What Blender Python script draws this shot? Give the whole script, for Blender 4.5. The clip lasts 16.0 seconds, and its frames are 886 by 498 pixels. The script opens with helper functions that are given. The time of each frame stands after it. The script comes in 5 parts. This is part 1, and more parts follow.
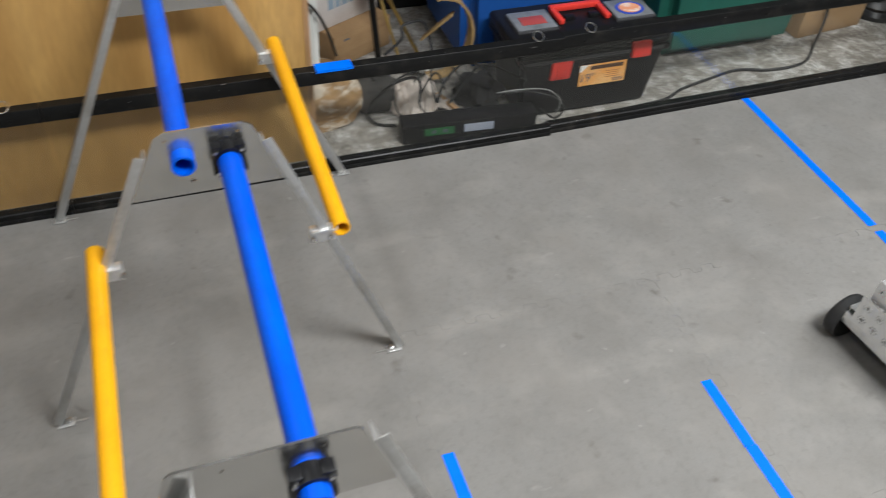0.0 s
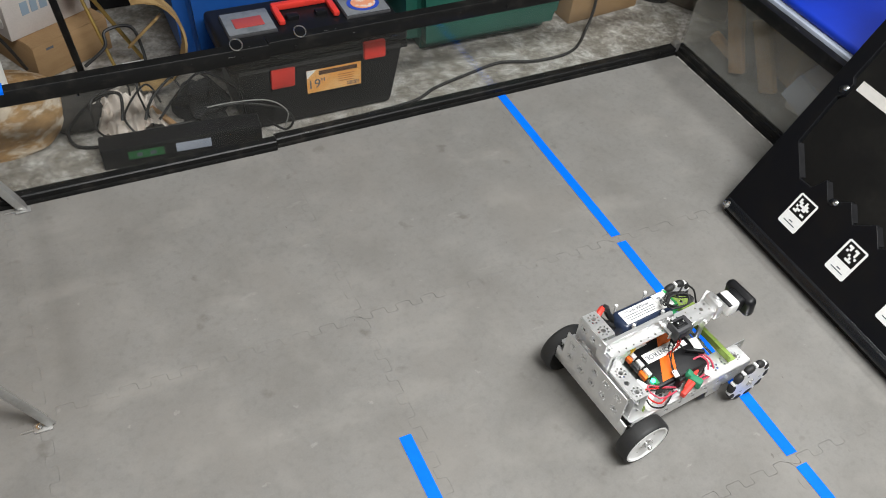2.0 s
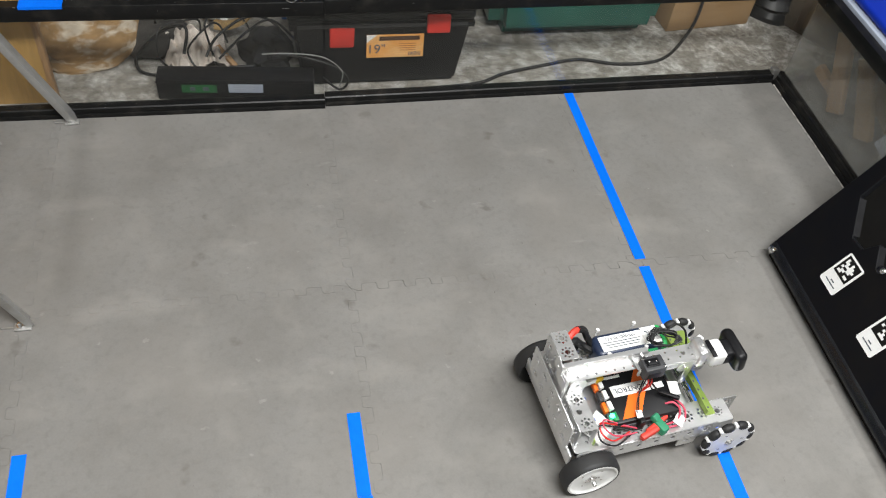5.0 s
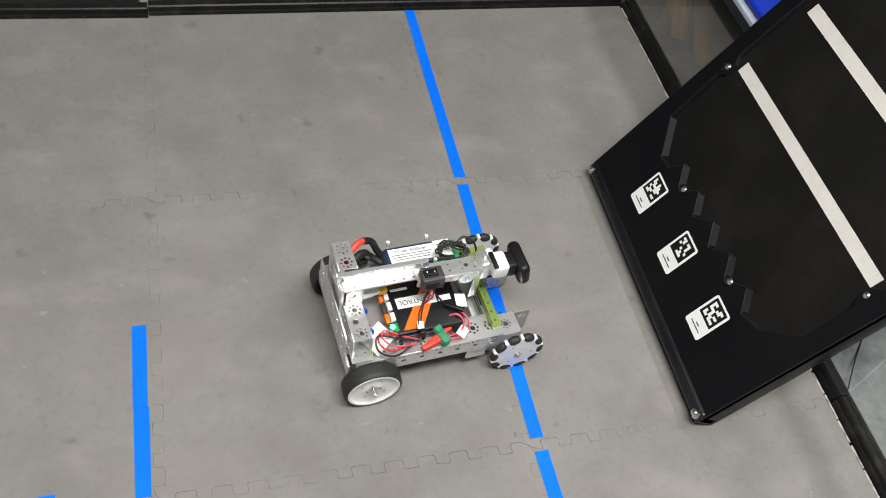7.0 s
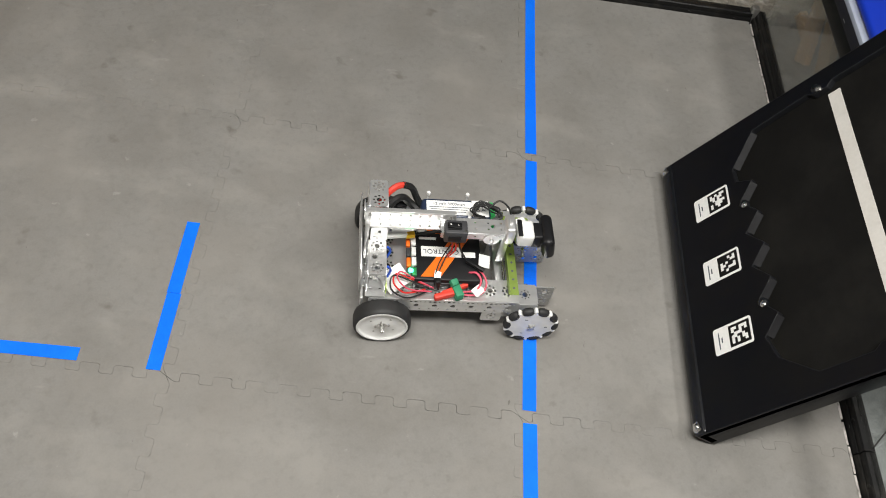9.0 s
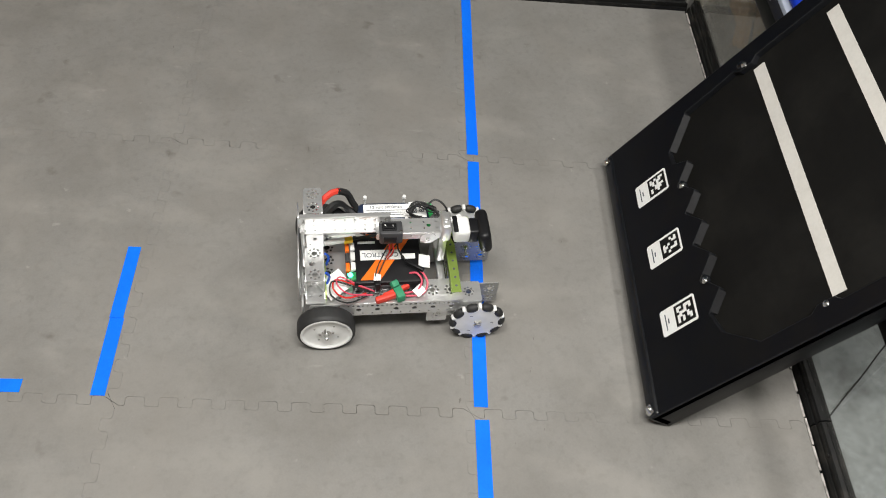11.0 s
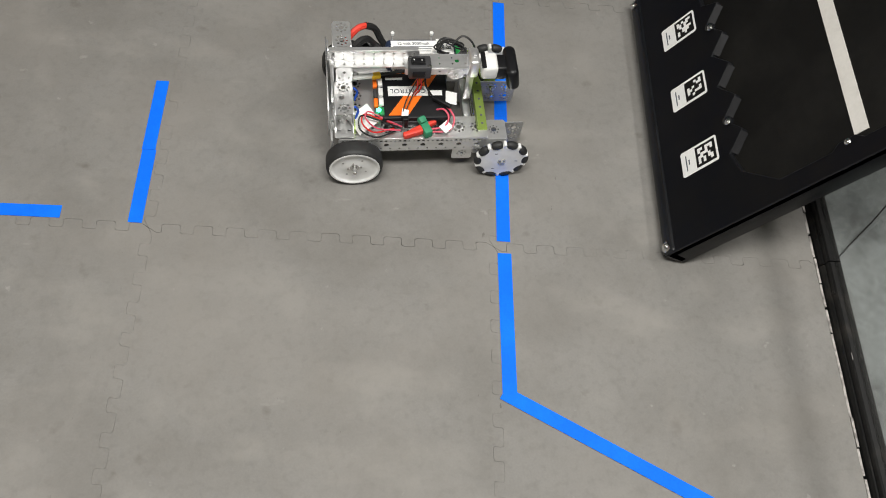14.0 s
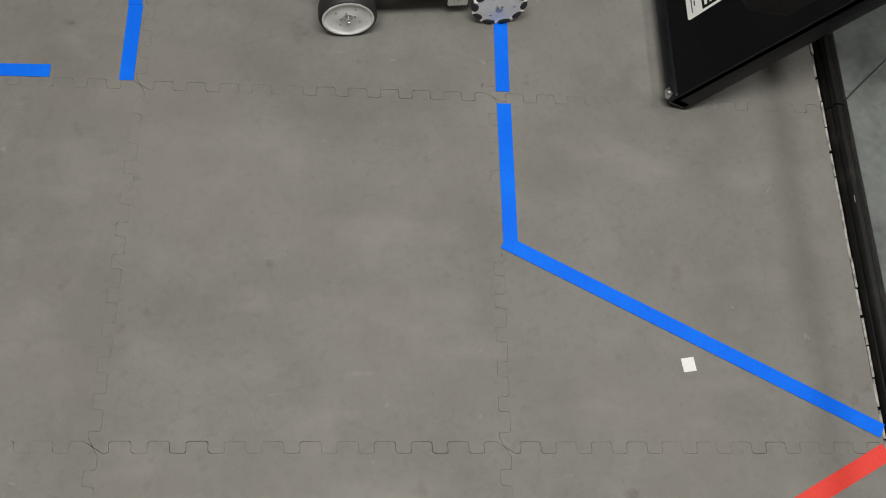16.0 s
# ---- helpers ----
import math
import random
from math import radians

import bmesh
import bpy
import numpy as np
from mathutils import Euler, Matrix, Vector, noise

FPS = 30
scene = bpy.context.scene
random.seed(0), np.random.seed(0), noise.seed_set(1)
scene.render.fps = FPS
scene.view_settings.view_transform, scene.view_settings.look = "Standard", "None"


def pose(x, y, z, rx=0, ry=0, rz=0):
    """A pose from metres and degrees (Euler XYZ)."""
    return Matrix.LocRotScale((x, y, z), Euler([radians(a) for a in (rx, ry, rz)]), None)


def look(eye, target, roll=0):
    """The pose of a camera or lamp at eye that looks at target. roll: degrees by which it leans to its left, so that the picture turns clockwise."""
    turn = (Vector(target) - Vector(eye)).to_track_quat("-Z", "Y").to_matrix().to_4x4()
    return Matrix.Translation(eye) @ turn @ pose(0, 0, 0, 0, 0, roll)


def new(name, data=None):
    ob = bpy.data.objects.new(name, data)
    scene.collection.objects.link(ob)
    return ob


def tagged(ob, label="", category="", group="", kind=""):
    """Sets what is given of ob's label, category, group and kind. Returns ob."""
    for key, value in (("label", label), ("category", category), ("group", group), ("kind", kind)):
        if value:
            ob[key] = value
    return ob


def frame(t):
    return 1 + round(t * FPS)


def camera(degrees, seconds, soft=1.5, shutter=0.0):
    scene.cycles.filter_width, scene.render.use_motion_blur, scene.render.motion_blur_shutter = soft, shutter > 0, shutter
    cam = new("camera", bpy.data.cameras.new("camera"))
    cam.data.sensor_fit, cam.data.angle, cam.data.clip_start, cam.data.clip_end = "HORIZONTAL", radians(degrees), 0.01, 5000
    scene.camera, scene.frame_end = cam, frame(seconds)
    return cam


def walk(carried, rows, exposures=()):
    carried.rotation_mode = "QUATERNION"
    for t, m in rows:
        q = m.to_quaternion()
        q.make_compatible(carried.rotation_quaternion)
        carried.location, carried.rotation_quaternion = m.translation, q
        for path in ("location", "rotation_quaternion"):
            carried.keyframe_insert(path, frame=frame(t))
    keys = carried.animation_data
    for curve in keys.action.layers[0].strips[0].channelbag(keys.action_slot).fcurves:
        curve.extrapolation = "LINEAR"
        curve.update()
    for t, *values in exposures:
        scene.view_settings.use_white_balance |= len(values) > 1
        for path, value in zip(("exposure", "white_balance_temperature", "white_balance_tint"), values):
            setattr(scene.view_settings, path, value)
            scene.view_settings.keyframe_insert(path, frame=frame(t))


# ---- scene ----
cam = camera(55.0, 16.0, soft=1.0, shutter=0.4)
PATH = [
    (0, (-2.113, -1.66, 1.344), (-1.585, -0.329, -0.053), 4.1),
    (0.5, (-1.951, -1.588, 1.338), (-1.305, -0.326, -0.072), 4.5),
    (1, (-1.756, -1.593, 1.327), (-1.062, -0.367, -0.093), 4.4),
    (1.5, (-1.633, -1.618, 1.335), (-0.932, -0.41, -0.097), 5.9),
    (2, (-1.6, -1.59, 1.333), (-0.907, -0.392, -0.111), 6.7),
    (2.5, (-1.523, -1.586, 1.332), (-0.87, -0.377, -0.121), 6.7),
    (3, (-1.393, -1.624, 1.341), (-0.969, -0.338, -0.131), 5.3),
    (3.2, (-1.375, -1.638, 1.34), (-1.035, -0.337, -0.141), 5.2),
    (5.3, (-1.324, -1.638, 1.324), (-0.911, -0.391, -0.184), 9.8),
    (5.5, (-1.317, -1.642, 1.317), (-0.862, -0.42, -0.2), 10.1),
    (6, (-1.278, -1.659, 1.307), (-0.739, -0.499, -0.231), 10.9),
    (6.5, (-1.161, -1.704, 1.304), (-0.611, -0.553, -0.237), 12.2),
    (7, (-1.073, -1.717, 1.309), (-0.571, -0.581, -0.259), 14.3),
    (7.5, (-1.02, -1.716, 1.293), (-0.557, -0.594, -0.297), 15.2),
    (8, (-0.912, -1.767, 1.305), (-0.572, -0.629, -0.304), 14.4),
    (8.5, (-0.884, -1.819, 1.314), (-0.654, -0.655, -0.296), 15.1),
    (8.7, (-0.883, -1.821, 1.325), (-0.709, -0.656, -0.291), 14.5),
    (10.8, (-0.784, -1.849, 1.309), (-0.624, -0.624, -0.264), 9.4),
    (11, (-0.778, -1.854, 1.308), (-0.614, -0.636, -0.27), 9.0),
    (11.5, (-0.817, -1.861, 1.315), (-0.633, -0.655, -0.27), 8.8),
    (12, (-0.84, -1.873, 1.317), (-0.644, -0.682, -0.278), 8.0),
    (12.5, (-0.814, -1.884, 1.303), (-0.614, -0.793, -0.361), 9.7),
    (13, (-0.823, -1.91, 1.299), (-0.63, -0.912, -0.423), 11.2),
    (13.5, (-0.817, -1.923, 1.3), (-0.638, -0.965, -0.446), 11.7),
    (14, (-0.816, -1.921, 1.303), (-0.644, -0.96, -0.443), 12.1),
    (14.5, (-0.818, -1.937, 1.296), (-0.653, -1.042, -0.485), 12.4),
    (15, (-0.802, -1.95, 1.282), (-0.638, -1.174, -0.554), 13.0),
    (15.5, (-0.8, -1.95, 1.281), (-0.634, -1.233, -0.579), 13.4),
    (16, (-0.801, -1.958, 1.278), (-0.635, -1.256, -0.588), 13.6),
]
walk(cam, [(t, look(eye, target, roll)) for t, eye, target, roll in PATH],
     [(0, 0.12, 6180, 9), (1.5, 0.04, 6280, 9), (3, 0.09, 6350, 9), (5.5, 0.0, 6350, 9), (7, -0.13, 6450, 10), (8.5, -0.23, 6650, 9),
      (11, -0.23, 6620, 9), (13, -0.38, 6600, 9), (14.5, -0.48, 6600, 9), (15, -0.65, 6600, 9), (16, -0.90, 6650, 8)])

# ---- light ----
world = bpy.data.worlds.new("room_air")
scene.world = world
world.use_nodes = True
world.node_tree.nodes["Background"].inputs[0].default_value = (0.9, 0.95, 1.0, 1)
world.node_tree.nodes["Background"].inputs[1].default_value = 0.05


def lamp(name, x, y, z, sx, sy, watts, colour=(1.0, 0.985, 0.96)):
    data = bpy.data.lights.new(name, "AREA")
    data.shape, data.size, data.size_y, data.energy, data.color = "RECTANGLE", sx, sy, watts, colour
    ob = new(name, data)
    ob.matrix_world = pose(x, y, z)
    return ob


lamp("tube_light_right", 1.05, -0.9, 2.66, 0.34, 1.2, 36)
# Added fill lamps; no fixtures are known at these two places.
lamp("fill_light_middle", -0.82, -1.86, 2.66, 1.6, 0.5, 118)
lamp("fill_light_left", -2.9, -0.9, 2.66, 0.25, 1.2, 16)
scene.view_settings.exposure = 0.0


# ---- materials ----
def mat(name, colour, rough=0.5, metal=0.0, spots=None, spot_scale=5.0, spot_low=0.45, spot_high=0.65, grain=0.0, grain_scale=200.0,
        bump=0.0, bump_scale=300.0, stretch=(1, 1, 1), spec=0.5, vary=0.0, coat=0.0):
    """Principled surface: a base colour with large soft stains, a fine grain and fine relief."""
    m = bpy.data.materials.new(name)
    m.use_nodes = True
    n, link = m.node_tree.nodes, m.node_tree.links.new
    p = n["Principled BSDF"]
    p.inputs["Roughness"].default_value, p.inputs["Metallic"].default_value = rough, metal
    p.inputs["Specular IOR Level"].default_value = spec
    p.inputs["Coat Weight"].default_value = coat
    p.inputs["Base Color"].default_value = (*colour, 1)
    co = n.new("ShaderNodeTexCoord")
    mp = n.new("ShaderNodeMapping")
    mp.inputs["Scale"].default_value = stretch
    link(co.outputs["Object"], mp.inputs[0])
    out = None
    if spots:
        t = n.new("ShaderNodeTexNoise")
        t.inputs["Scale"].default_value, t.inputs["Detail"].default_value, t.inputs["Roughness"].default_value = spot_scale, 6, 0.62
        link(mp.outputs[0], t.inputs["Vector"])
        r = n.new("ShaderNodeValToRGB")
        r.color_ramp.elements[0].position, r.color_ramp.elements[1].position = spot_low, spot_high
        r.color_ramp.elements[0].color, r.color_ramp.elements[1].color = (*colour, 1), (*spots, 1)
        link(t.outputs[0], r.inputs[0])
        out = r.outputs[0]
    if grain:
        t = n.new("ShaderNodeTexNoise")
        t.inputs["Scale"].default_value, t.inputs["Detail"].default_value = grain_scale, 3
        link(mp.outputs[0], t.inputs["Vector"])
        r = n.new("ShaderNodeMapRange")
        r.inputs[1].default_value, r.inputs[2].default_value = 0.3, 0.7
        r.inputs[3].default_value, r.inputs[4].default_value = 1 - grain, 1 + grain
        link(t.outputs[0], r.inputs[0])
        x = n.new("ShaderNodeMix")
        x.data_type, x.blend_type = "RGBA", "MULTIPLY"
        x.inputs[0].default_value = 1
        x.inputs[6].default_value = (*colour, 1)
        if out:
            link(out, x.inputs[6])
        link(r.outputs[0], x.inputs[7])
        out = x.outputs[2]
    if vary:
        i = n.new("ShaderNodeObjectInfo")
        r = n.new("ShaderNodeMapRange")
        r.inputs[3].default_value, r.inputs[4].default_value = 1 - vary, 1 + vary
        link(i.outputs["Random"], r.inputs[0])
        x = n.new("ShaderNodeMix")
        x.data_type, x.blend_type = "RGBA", "MULTIPLY"
        x.inputs[0].default_value = 1
        x.inputs[6].default_value = (*colour, 1)
        if out:
            link(out, x.inputs[6])
        link(r.outputs[0], x.inputs[7])
        out = x.outputs[2]
    if out:
        link(out, p.inputs["Base Color"])
    if bump:
        t = n.new("ShaderNodeTexNoise")
        t.inputs["Scale"].default_value, t.inputs["Detail"].default_value = bump_scale, 4
        link(mp.outputs[0], t.inputs["Vector"])
        b = n.new("ShaderNodeBump")
        b.inputs["Strength"].default_value, b.inputs["Distance"].default_value = bump, 0.002
        link(t.outputs[0], b.inputs["Height"])
        link(b.outputs[0], p.inputs["Normal"])
    return m


def foam_material():
    """Grey foam with smudges, pale scuffs and dark scratches."""
    m = mat("grey_foam", (0.213, 0.206, 0.193), 0.75, spots=(0.176, 0.168, 0.154), spot_scale=5.5, spot_low=0.42, spot_high=0.72, grain=0.035,
            grain_scale=260, bump=0.05, bump_scale=500, spec=0.25, vary=0.025)
    n, link = m.node_tree.nodes, m.node_tree.links.new
    p = n["Principled BSDF"]
    base = p.inputs["Base Color"].links[0].from_socket
    geo = n.new("ShaderNodeNewGeometry")
    for scale, stretch, low, high, colour, amount in ((16, (1, 1, 1), 0.66, 0.74, (0.11, 0.098, 0.085), 0.55), (9, (1, 3, 1), 0.70, 0.77, (0.33, 0.32, 0.30), 0.4),
                                                      (38, (1, 1, 1), 0.70, 0.75, (0.36, 0.35, 0.33), 0.35), (75, (1, 1, 1), 0.50, 0.72, (0.15, 0.142, 0.13), 0.35), (3.2, (1, 1, 1), 0.48, 0.70, (0.24, 0.225, 0.205), 0.5), (30, (3.5, 1, 1), 0.735, 0.76, (0.09, 0.08, 0.07), 0.6),
                                                      (4.5, (1, 2.2, 1), 0.56, 0.74, (0.30, 0.285, 0.26), 0.40), (11, (1, 1, 1), 0.54, 0.72, (0.285, 0.272, 0.25), 0.28)):
        mp = n.new("ShaderNodeMapping")
        mp.inputs["Scale"].default_value, mp.inputs["Rotation"].default_value = stretch, (0, 0, scale)
        link(geo.outputs["Position"], mp.inputs[0])
        t = n.new("ShaderNodeTexNoise")
        t.inputs["Scale"].default_value, t.inputs["Detail"].default_value = scale, 4
        link(mp.outputs[0], t.inputs["Vector"])
        r = n.new("ShaderNodeMapRange")
        r.inputs[1].default_value, r.inputs[2].default_value, r.inputs[3].default_value, r.inputs[4].default_value = low, high, 0, amount
        link(t.outputs[0], r.inputs[0])
        x = n.new("ShaderNodeMix")
        x.data_type = "RGBA"
        x.inputs[7].default_value = (*colour, 1)
        link(r.outputs[0], x.inputs[0])
        link(base, x.inputs[6])
        base = x.outputs[2]
    link(base, p.inputs["Base Color"])
    return m


def clear_material(name, tint, dust, dust_colour):
    """Clear plastic sheet: see-through with a gloss at grazing angles and a little dust."""
    m = bpy.data.materials.new(name)
    m.use_nodes = True
    n, link = m.node_tree.nodes, m.node_tree.links.new
    n.remove(n["Principled BSDF"])
    see, gloss, film = n.new("ShaderNodeBsdfTransparent"), n.new("ShaderNodeBsdfGlossy"), n.new("ShaderNodeBsdfDiffuse")
    see.inputs[0].default_value, gloss.inputs["Roughness"].default_value, film.inputs[0].default_value = (*tint, 1), 0.06, (*dust_colour, 1)
    lw, pw, fr = n.new("ShaderNodeLayerWeight"), n.new("ShaderNodeMath"), n.new("ShaderNodeMapRange")
    lw.inputs[0].default_value = 0.5
    pw.operation = "POWER"
    pw.inputs[1].default_value = 4.0
    link(lw.outputs["Facing"], pw.inputs[0]), link(pw.outputs[0], fr.inputs[0])
    fr.inputs[3].default_value, fr.inputs[4].default_value = 0.03, 0.7
    a, b = n.new("ShaderNodeMixShader"), n.new("ShaderNodeMixShader")
    link(fr.outputs[0], a.inputs[0]), link(see.outputs[0], a.inputs[1]), link(gloss.outputs[0], a.inputs[2])
    t = n.new("ShaderNodeTexNoise")
    t.inputs["Scale"].default_value, t.inputs["Detail"].default_value = 6, 6
    co = n.new("ShaderNodeTexCoord")
    link(co.outputs["Object"], t.inputs["Vector"])
    r = n.new("ShaderNodeMapRange")
    r.inputs[1].default_value, r.inputs[2].default_value, r.inputs[3].default_value, r.inputs[4].default_value = 0.35, 0.75, dust * 0.4, dust * 1.6
    link(t.outputs[0], r.inputs[0])
    link(r.outputs[0], b.inputs[0]), link(a.outputs[0], b.inputs[1]), link(film.outputs[0], b.inputs[2])
    link(b.outputs[0], n["Material Output"].inputs[0])
    return m


def wood_material(name, light, dark, scale=3.0, stretch=(1, 1, 0.09)):
    m = mat(name, light, 0.55, grain=0.12, grain_scale=160, bump=0.08, bump_scale=180, stretch=(1, 1, 0.15))
    n, link = m.node_tree.nodes, m.node_tree.links.new
    p = n["Principled BSDF"]
    base = p.inputs["Base Color"].links[0].from_socket
    co, mp, w = n.new("ShaderNodeTexCoord"), n.new("ShaderNodeMapping"), n.new("ShaderNodeTexNoise")
    mp.inputs["Scale"].default_value = stretch
    w.inputs["Scale"].default_value, w.inputs["Detail"].default_value, w.inputs["Distortion"].default_value = scale * 4, 5, 1.2
    link(co.outputs["Object"], mp.inputs[0]), link(mp.outputs[0], w.inputs["Vector"])
    r = n.new("ShaderNodeMapRange")
    r.inputs[1].default_value, r.inputs[2].default_value, r.inputs[3].default_value, r.inputs[4].default_value = 0.42, 0.68, 0, 0.85
    link(w.outputs[0], r.inputs[0])
    x = n.new("ShaderNodeMix")
    x.data_type = "RGBA"
    x.inputs[7].default_value = (*dark, 1)
    link(r.outputs[0], x.inputs[0]), link(base, x.inputs[6]), link(x.outputs[2], p.inputs["Base Color"])
    return m


FOAM = foam_material()
BED = mat("dark_joint", (0.02, 0.02, 0.02), 0.9)
CONCRETE = mat("rough_concrete", (0.235, 0.215, 0.185), 0.8, spots=(0.50, 0.485, 0.455), spot_scale=21, spot_low=0.44, spot_high=0.70, grain=0.26, grain_scale=85, bump=0.4, bump_scale=110)
SLAB = mat("smooth_slab", (0.235, 0.255, 0.255), 0.36, spots=(0.10, 0.107, 0.107), spot_scale=7, spot_low=0.46, spot_high=0.66, grain=0.15, grain_scale=90, bump=0.15, bump_scale=120)
BLACK_METAL = mat("black_coated_metal", (0.0075, 0.0075, 0.0075), 0.36, spots=(0.026, 0.024, 0.021), spot_scale=24, spot_low=0.52, spot_high=0.75, bump=0.08, spec=0.20)
RUBBED = mat("worn_metal", (0.45, 0.44, 0.42), 0.4, 0.9)
STEEL = mat("bright_steel", (0.75, 0.75, 0.74), 0.22, 1.0)
ALU = mat("brushed_aluminium", (0.79, 0.79, 0.785), 0.30, 0.79, grain=0.08, grain_scale=60, bump=0.05, bump_scale=400, stretch=(0.2, 1, 1))
ALU_DULL = mat("dull_aluminium", (0.50, 0.50, 0.49), 0.5, 0.7, spots=(0.40, 0.39, 0.37), spot_scale=12, grain=0.06, bump=0.05)
PANE = clear_material("dusty_clear_sheet", (0.94, 0.945, 0.935), 0.012, (0.35, 0.34, 0.32))
TOTE_CLEAR = clear_material("cloudy_clear_plastic", (0.92, 0.93, 0.93), 0.15, (0.62, 0.59, 0.55))
TAPE_BLUE = mat("blue_masking_tape", (0.001, 0.150, 0.90), 0.65, grain=0.05, grain_scale=300, bump=0.15, bump_scale=500, spots=(0.002, 0.18, 0.95), spot_scale=8, spec=0.15)
TAPE_RED = mat("red_masking_tape", (0.78, 0.045, 0.03), 0.6, grain=0.05, grain_scale=300, bump=0.15, bump_scale=500)
TUBE_BLUE = mat("blue_pipe_paint", (0.001, 0.085, 0.66), 0.4, grain=0.05, spec=0.25, spots=(0.001, 0.11, 0.74), spot_scale=6)
TUBE_YELLOW = mat("yellow_pipe_paint", (0.88, 0.43, 0.005), 0.35, grain=0.04, spots=(0.8, 0.36, 0.005), spot_scale=6)
BLACK_PLASTIC = mat("black_plastic", (0.0075, 0.0075, 0.0085), 0.4, grain=0.1, bump=0.02, bump_scale=160, spec=0.3)
MATT_BLACK = mat("matt_black_sheet", (0.0058, 0.0056, 0.0052), 0.6, grain=0.12, grain_scale=80, bump=0.04, spots=(0.010, 0.0096, 0.0086), spot_scale=7, spec=0.16)
PLATE_ALU = mat("rolled_aluminium_sheet", (0.60, 0.59, 0.57), 0.24, 0.95, grain=0.05, grain_scale=60, bump=0.03, bump_scale=300, stretch=(0.2, 1, 1))
GLOSS_BLACK = mat("satin_black_sheet", (0.0042, 0.0046, 0.0062), 0.36, bump=0.03, spots=(0.006, 0.006, 0.0065), spot_scale=10, spec=0.18)
# Paler black for the tabs, with their lit look put into the colour.
LIT_TAB = mat("lit_black_tab", (0.0105, 0.0105, 0.0115), 0.42, grain=0.25, grain_scale=50, spec=0.14)
CHANNEL_BLACK = mat("glossy_black_channel", (0.006, 0.0068, 0.0085), 0.27, bump=0.05, bump_scale=60, spots=(0.011, 0.012, 0.014), spot_scale=14, spec=0.5)
# Paler copy of the black sheet: light on its edges put into the colour.
LIT_EDGE = mat("lit_cut_edge", (0.009, 0.0095, 0.011), 0.30, grain=0.2, grain_scale=60, spec=0.32)
RUBBER = mat("black_rubber", (0.018, 0.018, 0.018), 0.6, bump=0.1, grain=0.1)
WHITE_PLASTIC = mat("white_plastic", (0.80, 0.80, 0.78), 0.35, spots=(0.72, 0.72, 0.70), spot_scale=20)
STRIPE_WHITE = mat("off_white_stripe", (0.62, 0.60, 0.56), 0.6, spots=(0.57, 0.55, 0.51), spot_scale=20, grain=0.03)
TRIM_PALE = mat("pale_cut_foam", (0.42, 0.40, 0.37), 0.8, spots=(0.16, 0.15, 0.14), spot_scale=40, spot_low=0.45, spot_high=0.6)
WHITE_PAPER = mat("white_paper", (0.82, 0.82, 0.80), 0.7, grain=0.04)
INK = mat("grey_ink", (0.10, 0.11, 0.13), 0.7)
PLYWOOD = wood_material("varnished_plywood", (0.54, 0.325, 0.105), (0.34, 0.175, 0.045), 0.9)
CARDBOARD = mat("brown_cardboard", (0.37, 0.235, 0.115), 0.75, spots=(0.31, 0.19, 0.09), spot_scale=7, grain=0.06, stretch=(1, 1, 5))
WALL_PAINT = mat("pale_room_paint", (0.55, 0.54, 0.51), 0.8, spots=(0.48, 0.47, 0.44), spot_scale=2)
CEILING_PAINT = mat("white_ceiling_paint", (0.80, 0.80, 0.78), 0.8, spots=(0.74, 0.74, 0.72), spot_scale=2)
DARK_SHELF = mat("dark_room_paint", (0.10, 0.10, 0.10), 0.8, spots=(0.06, 0.06, 0.06), spot_scale=3)


# ---- mesh helpers ----
def box(bm, cx, cy, cz, sx, sy, sz, bevel=0.0, turn=None, segs=2):
    m = Matrix.Translation((cx, cy, cz))
    if turn is not None:
        m = m @ turn
    vs = bmesh.ops.create_cube(bm, size=1, matrix=m @ Matrix.Diagonal((sx, sy, sz, 1)))["verts"]
    if bevel:
        es = list({e for v in vs for e in v.link_edges})
        bmesh.ops.bevel(bm, geom=es, offset=bevel, segments=segs, affect="EDGES", profile=0.5)
    return bm


def box_bm(*a, **k):
    return box(bmesh.new(), *a, **k)


def rod(bm, a, b, r, n=16, r2=None):
    a, b = Vector(a), Vector(b)
    turn = (b - a).to_track_quat("Z", "Y").to_matrix().to_4x4()
    bmesh.ops.create_cone(bm, cap_ends=True, segments=n, radius1=r, radius2=r if r2 is None else r2, depth=(b - a).length,
                          matrix=Matrix.Translation((a + b) / 2) @ turn)
    return bm


def rod_bm(*a, **k):
    return rod(bmesh.new(), *a, **k)


def lathe(bm, profile, n=32, m=None):
    """A turned body: (radius, height) pairs round z."""
    rings = []
    for r, z in profile:
        rings.append([bm.verts.new((r * math.cos(2 * math.pi * i / n), r * math.sin(2 * math.pi * i / n), z)) for i in range(n)])
    for a, b in zip(rings, rings[1:]):
        for i in range(n):
            bm.faces.new((a[i], a[(i + 1) % n], b[(i + 1) % n], b[i]))
    if profile[0][0] > 0:
        bm.faces.new(rings[0][::-1])
    if profile[-1][0] > 0:
        bm.faces.new(rings[-1])
    if m is not None:
        bmesh.ops.transform(bm, matrix=m, verts=[v for ring in rings for v in ring])
    return bm


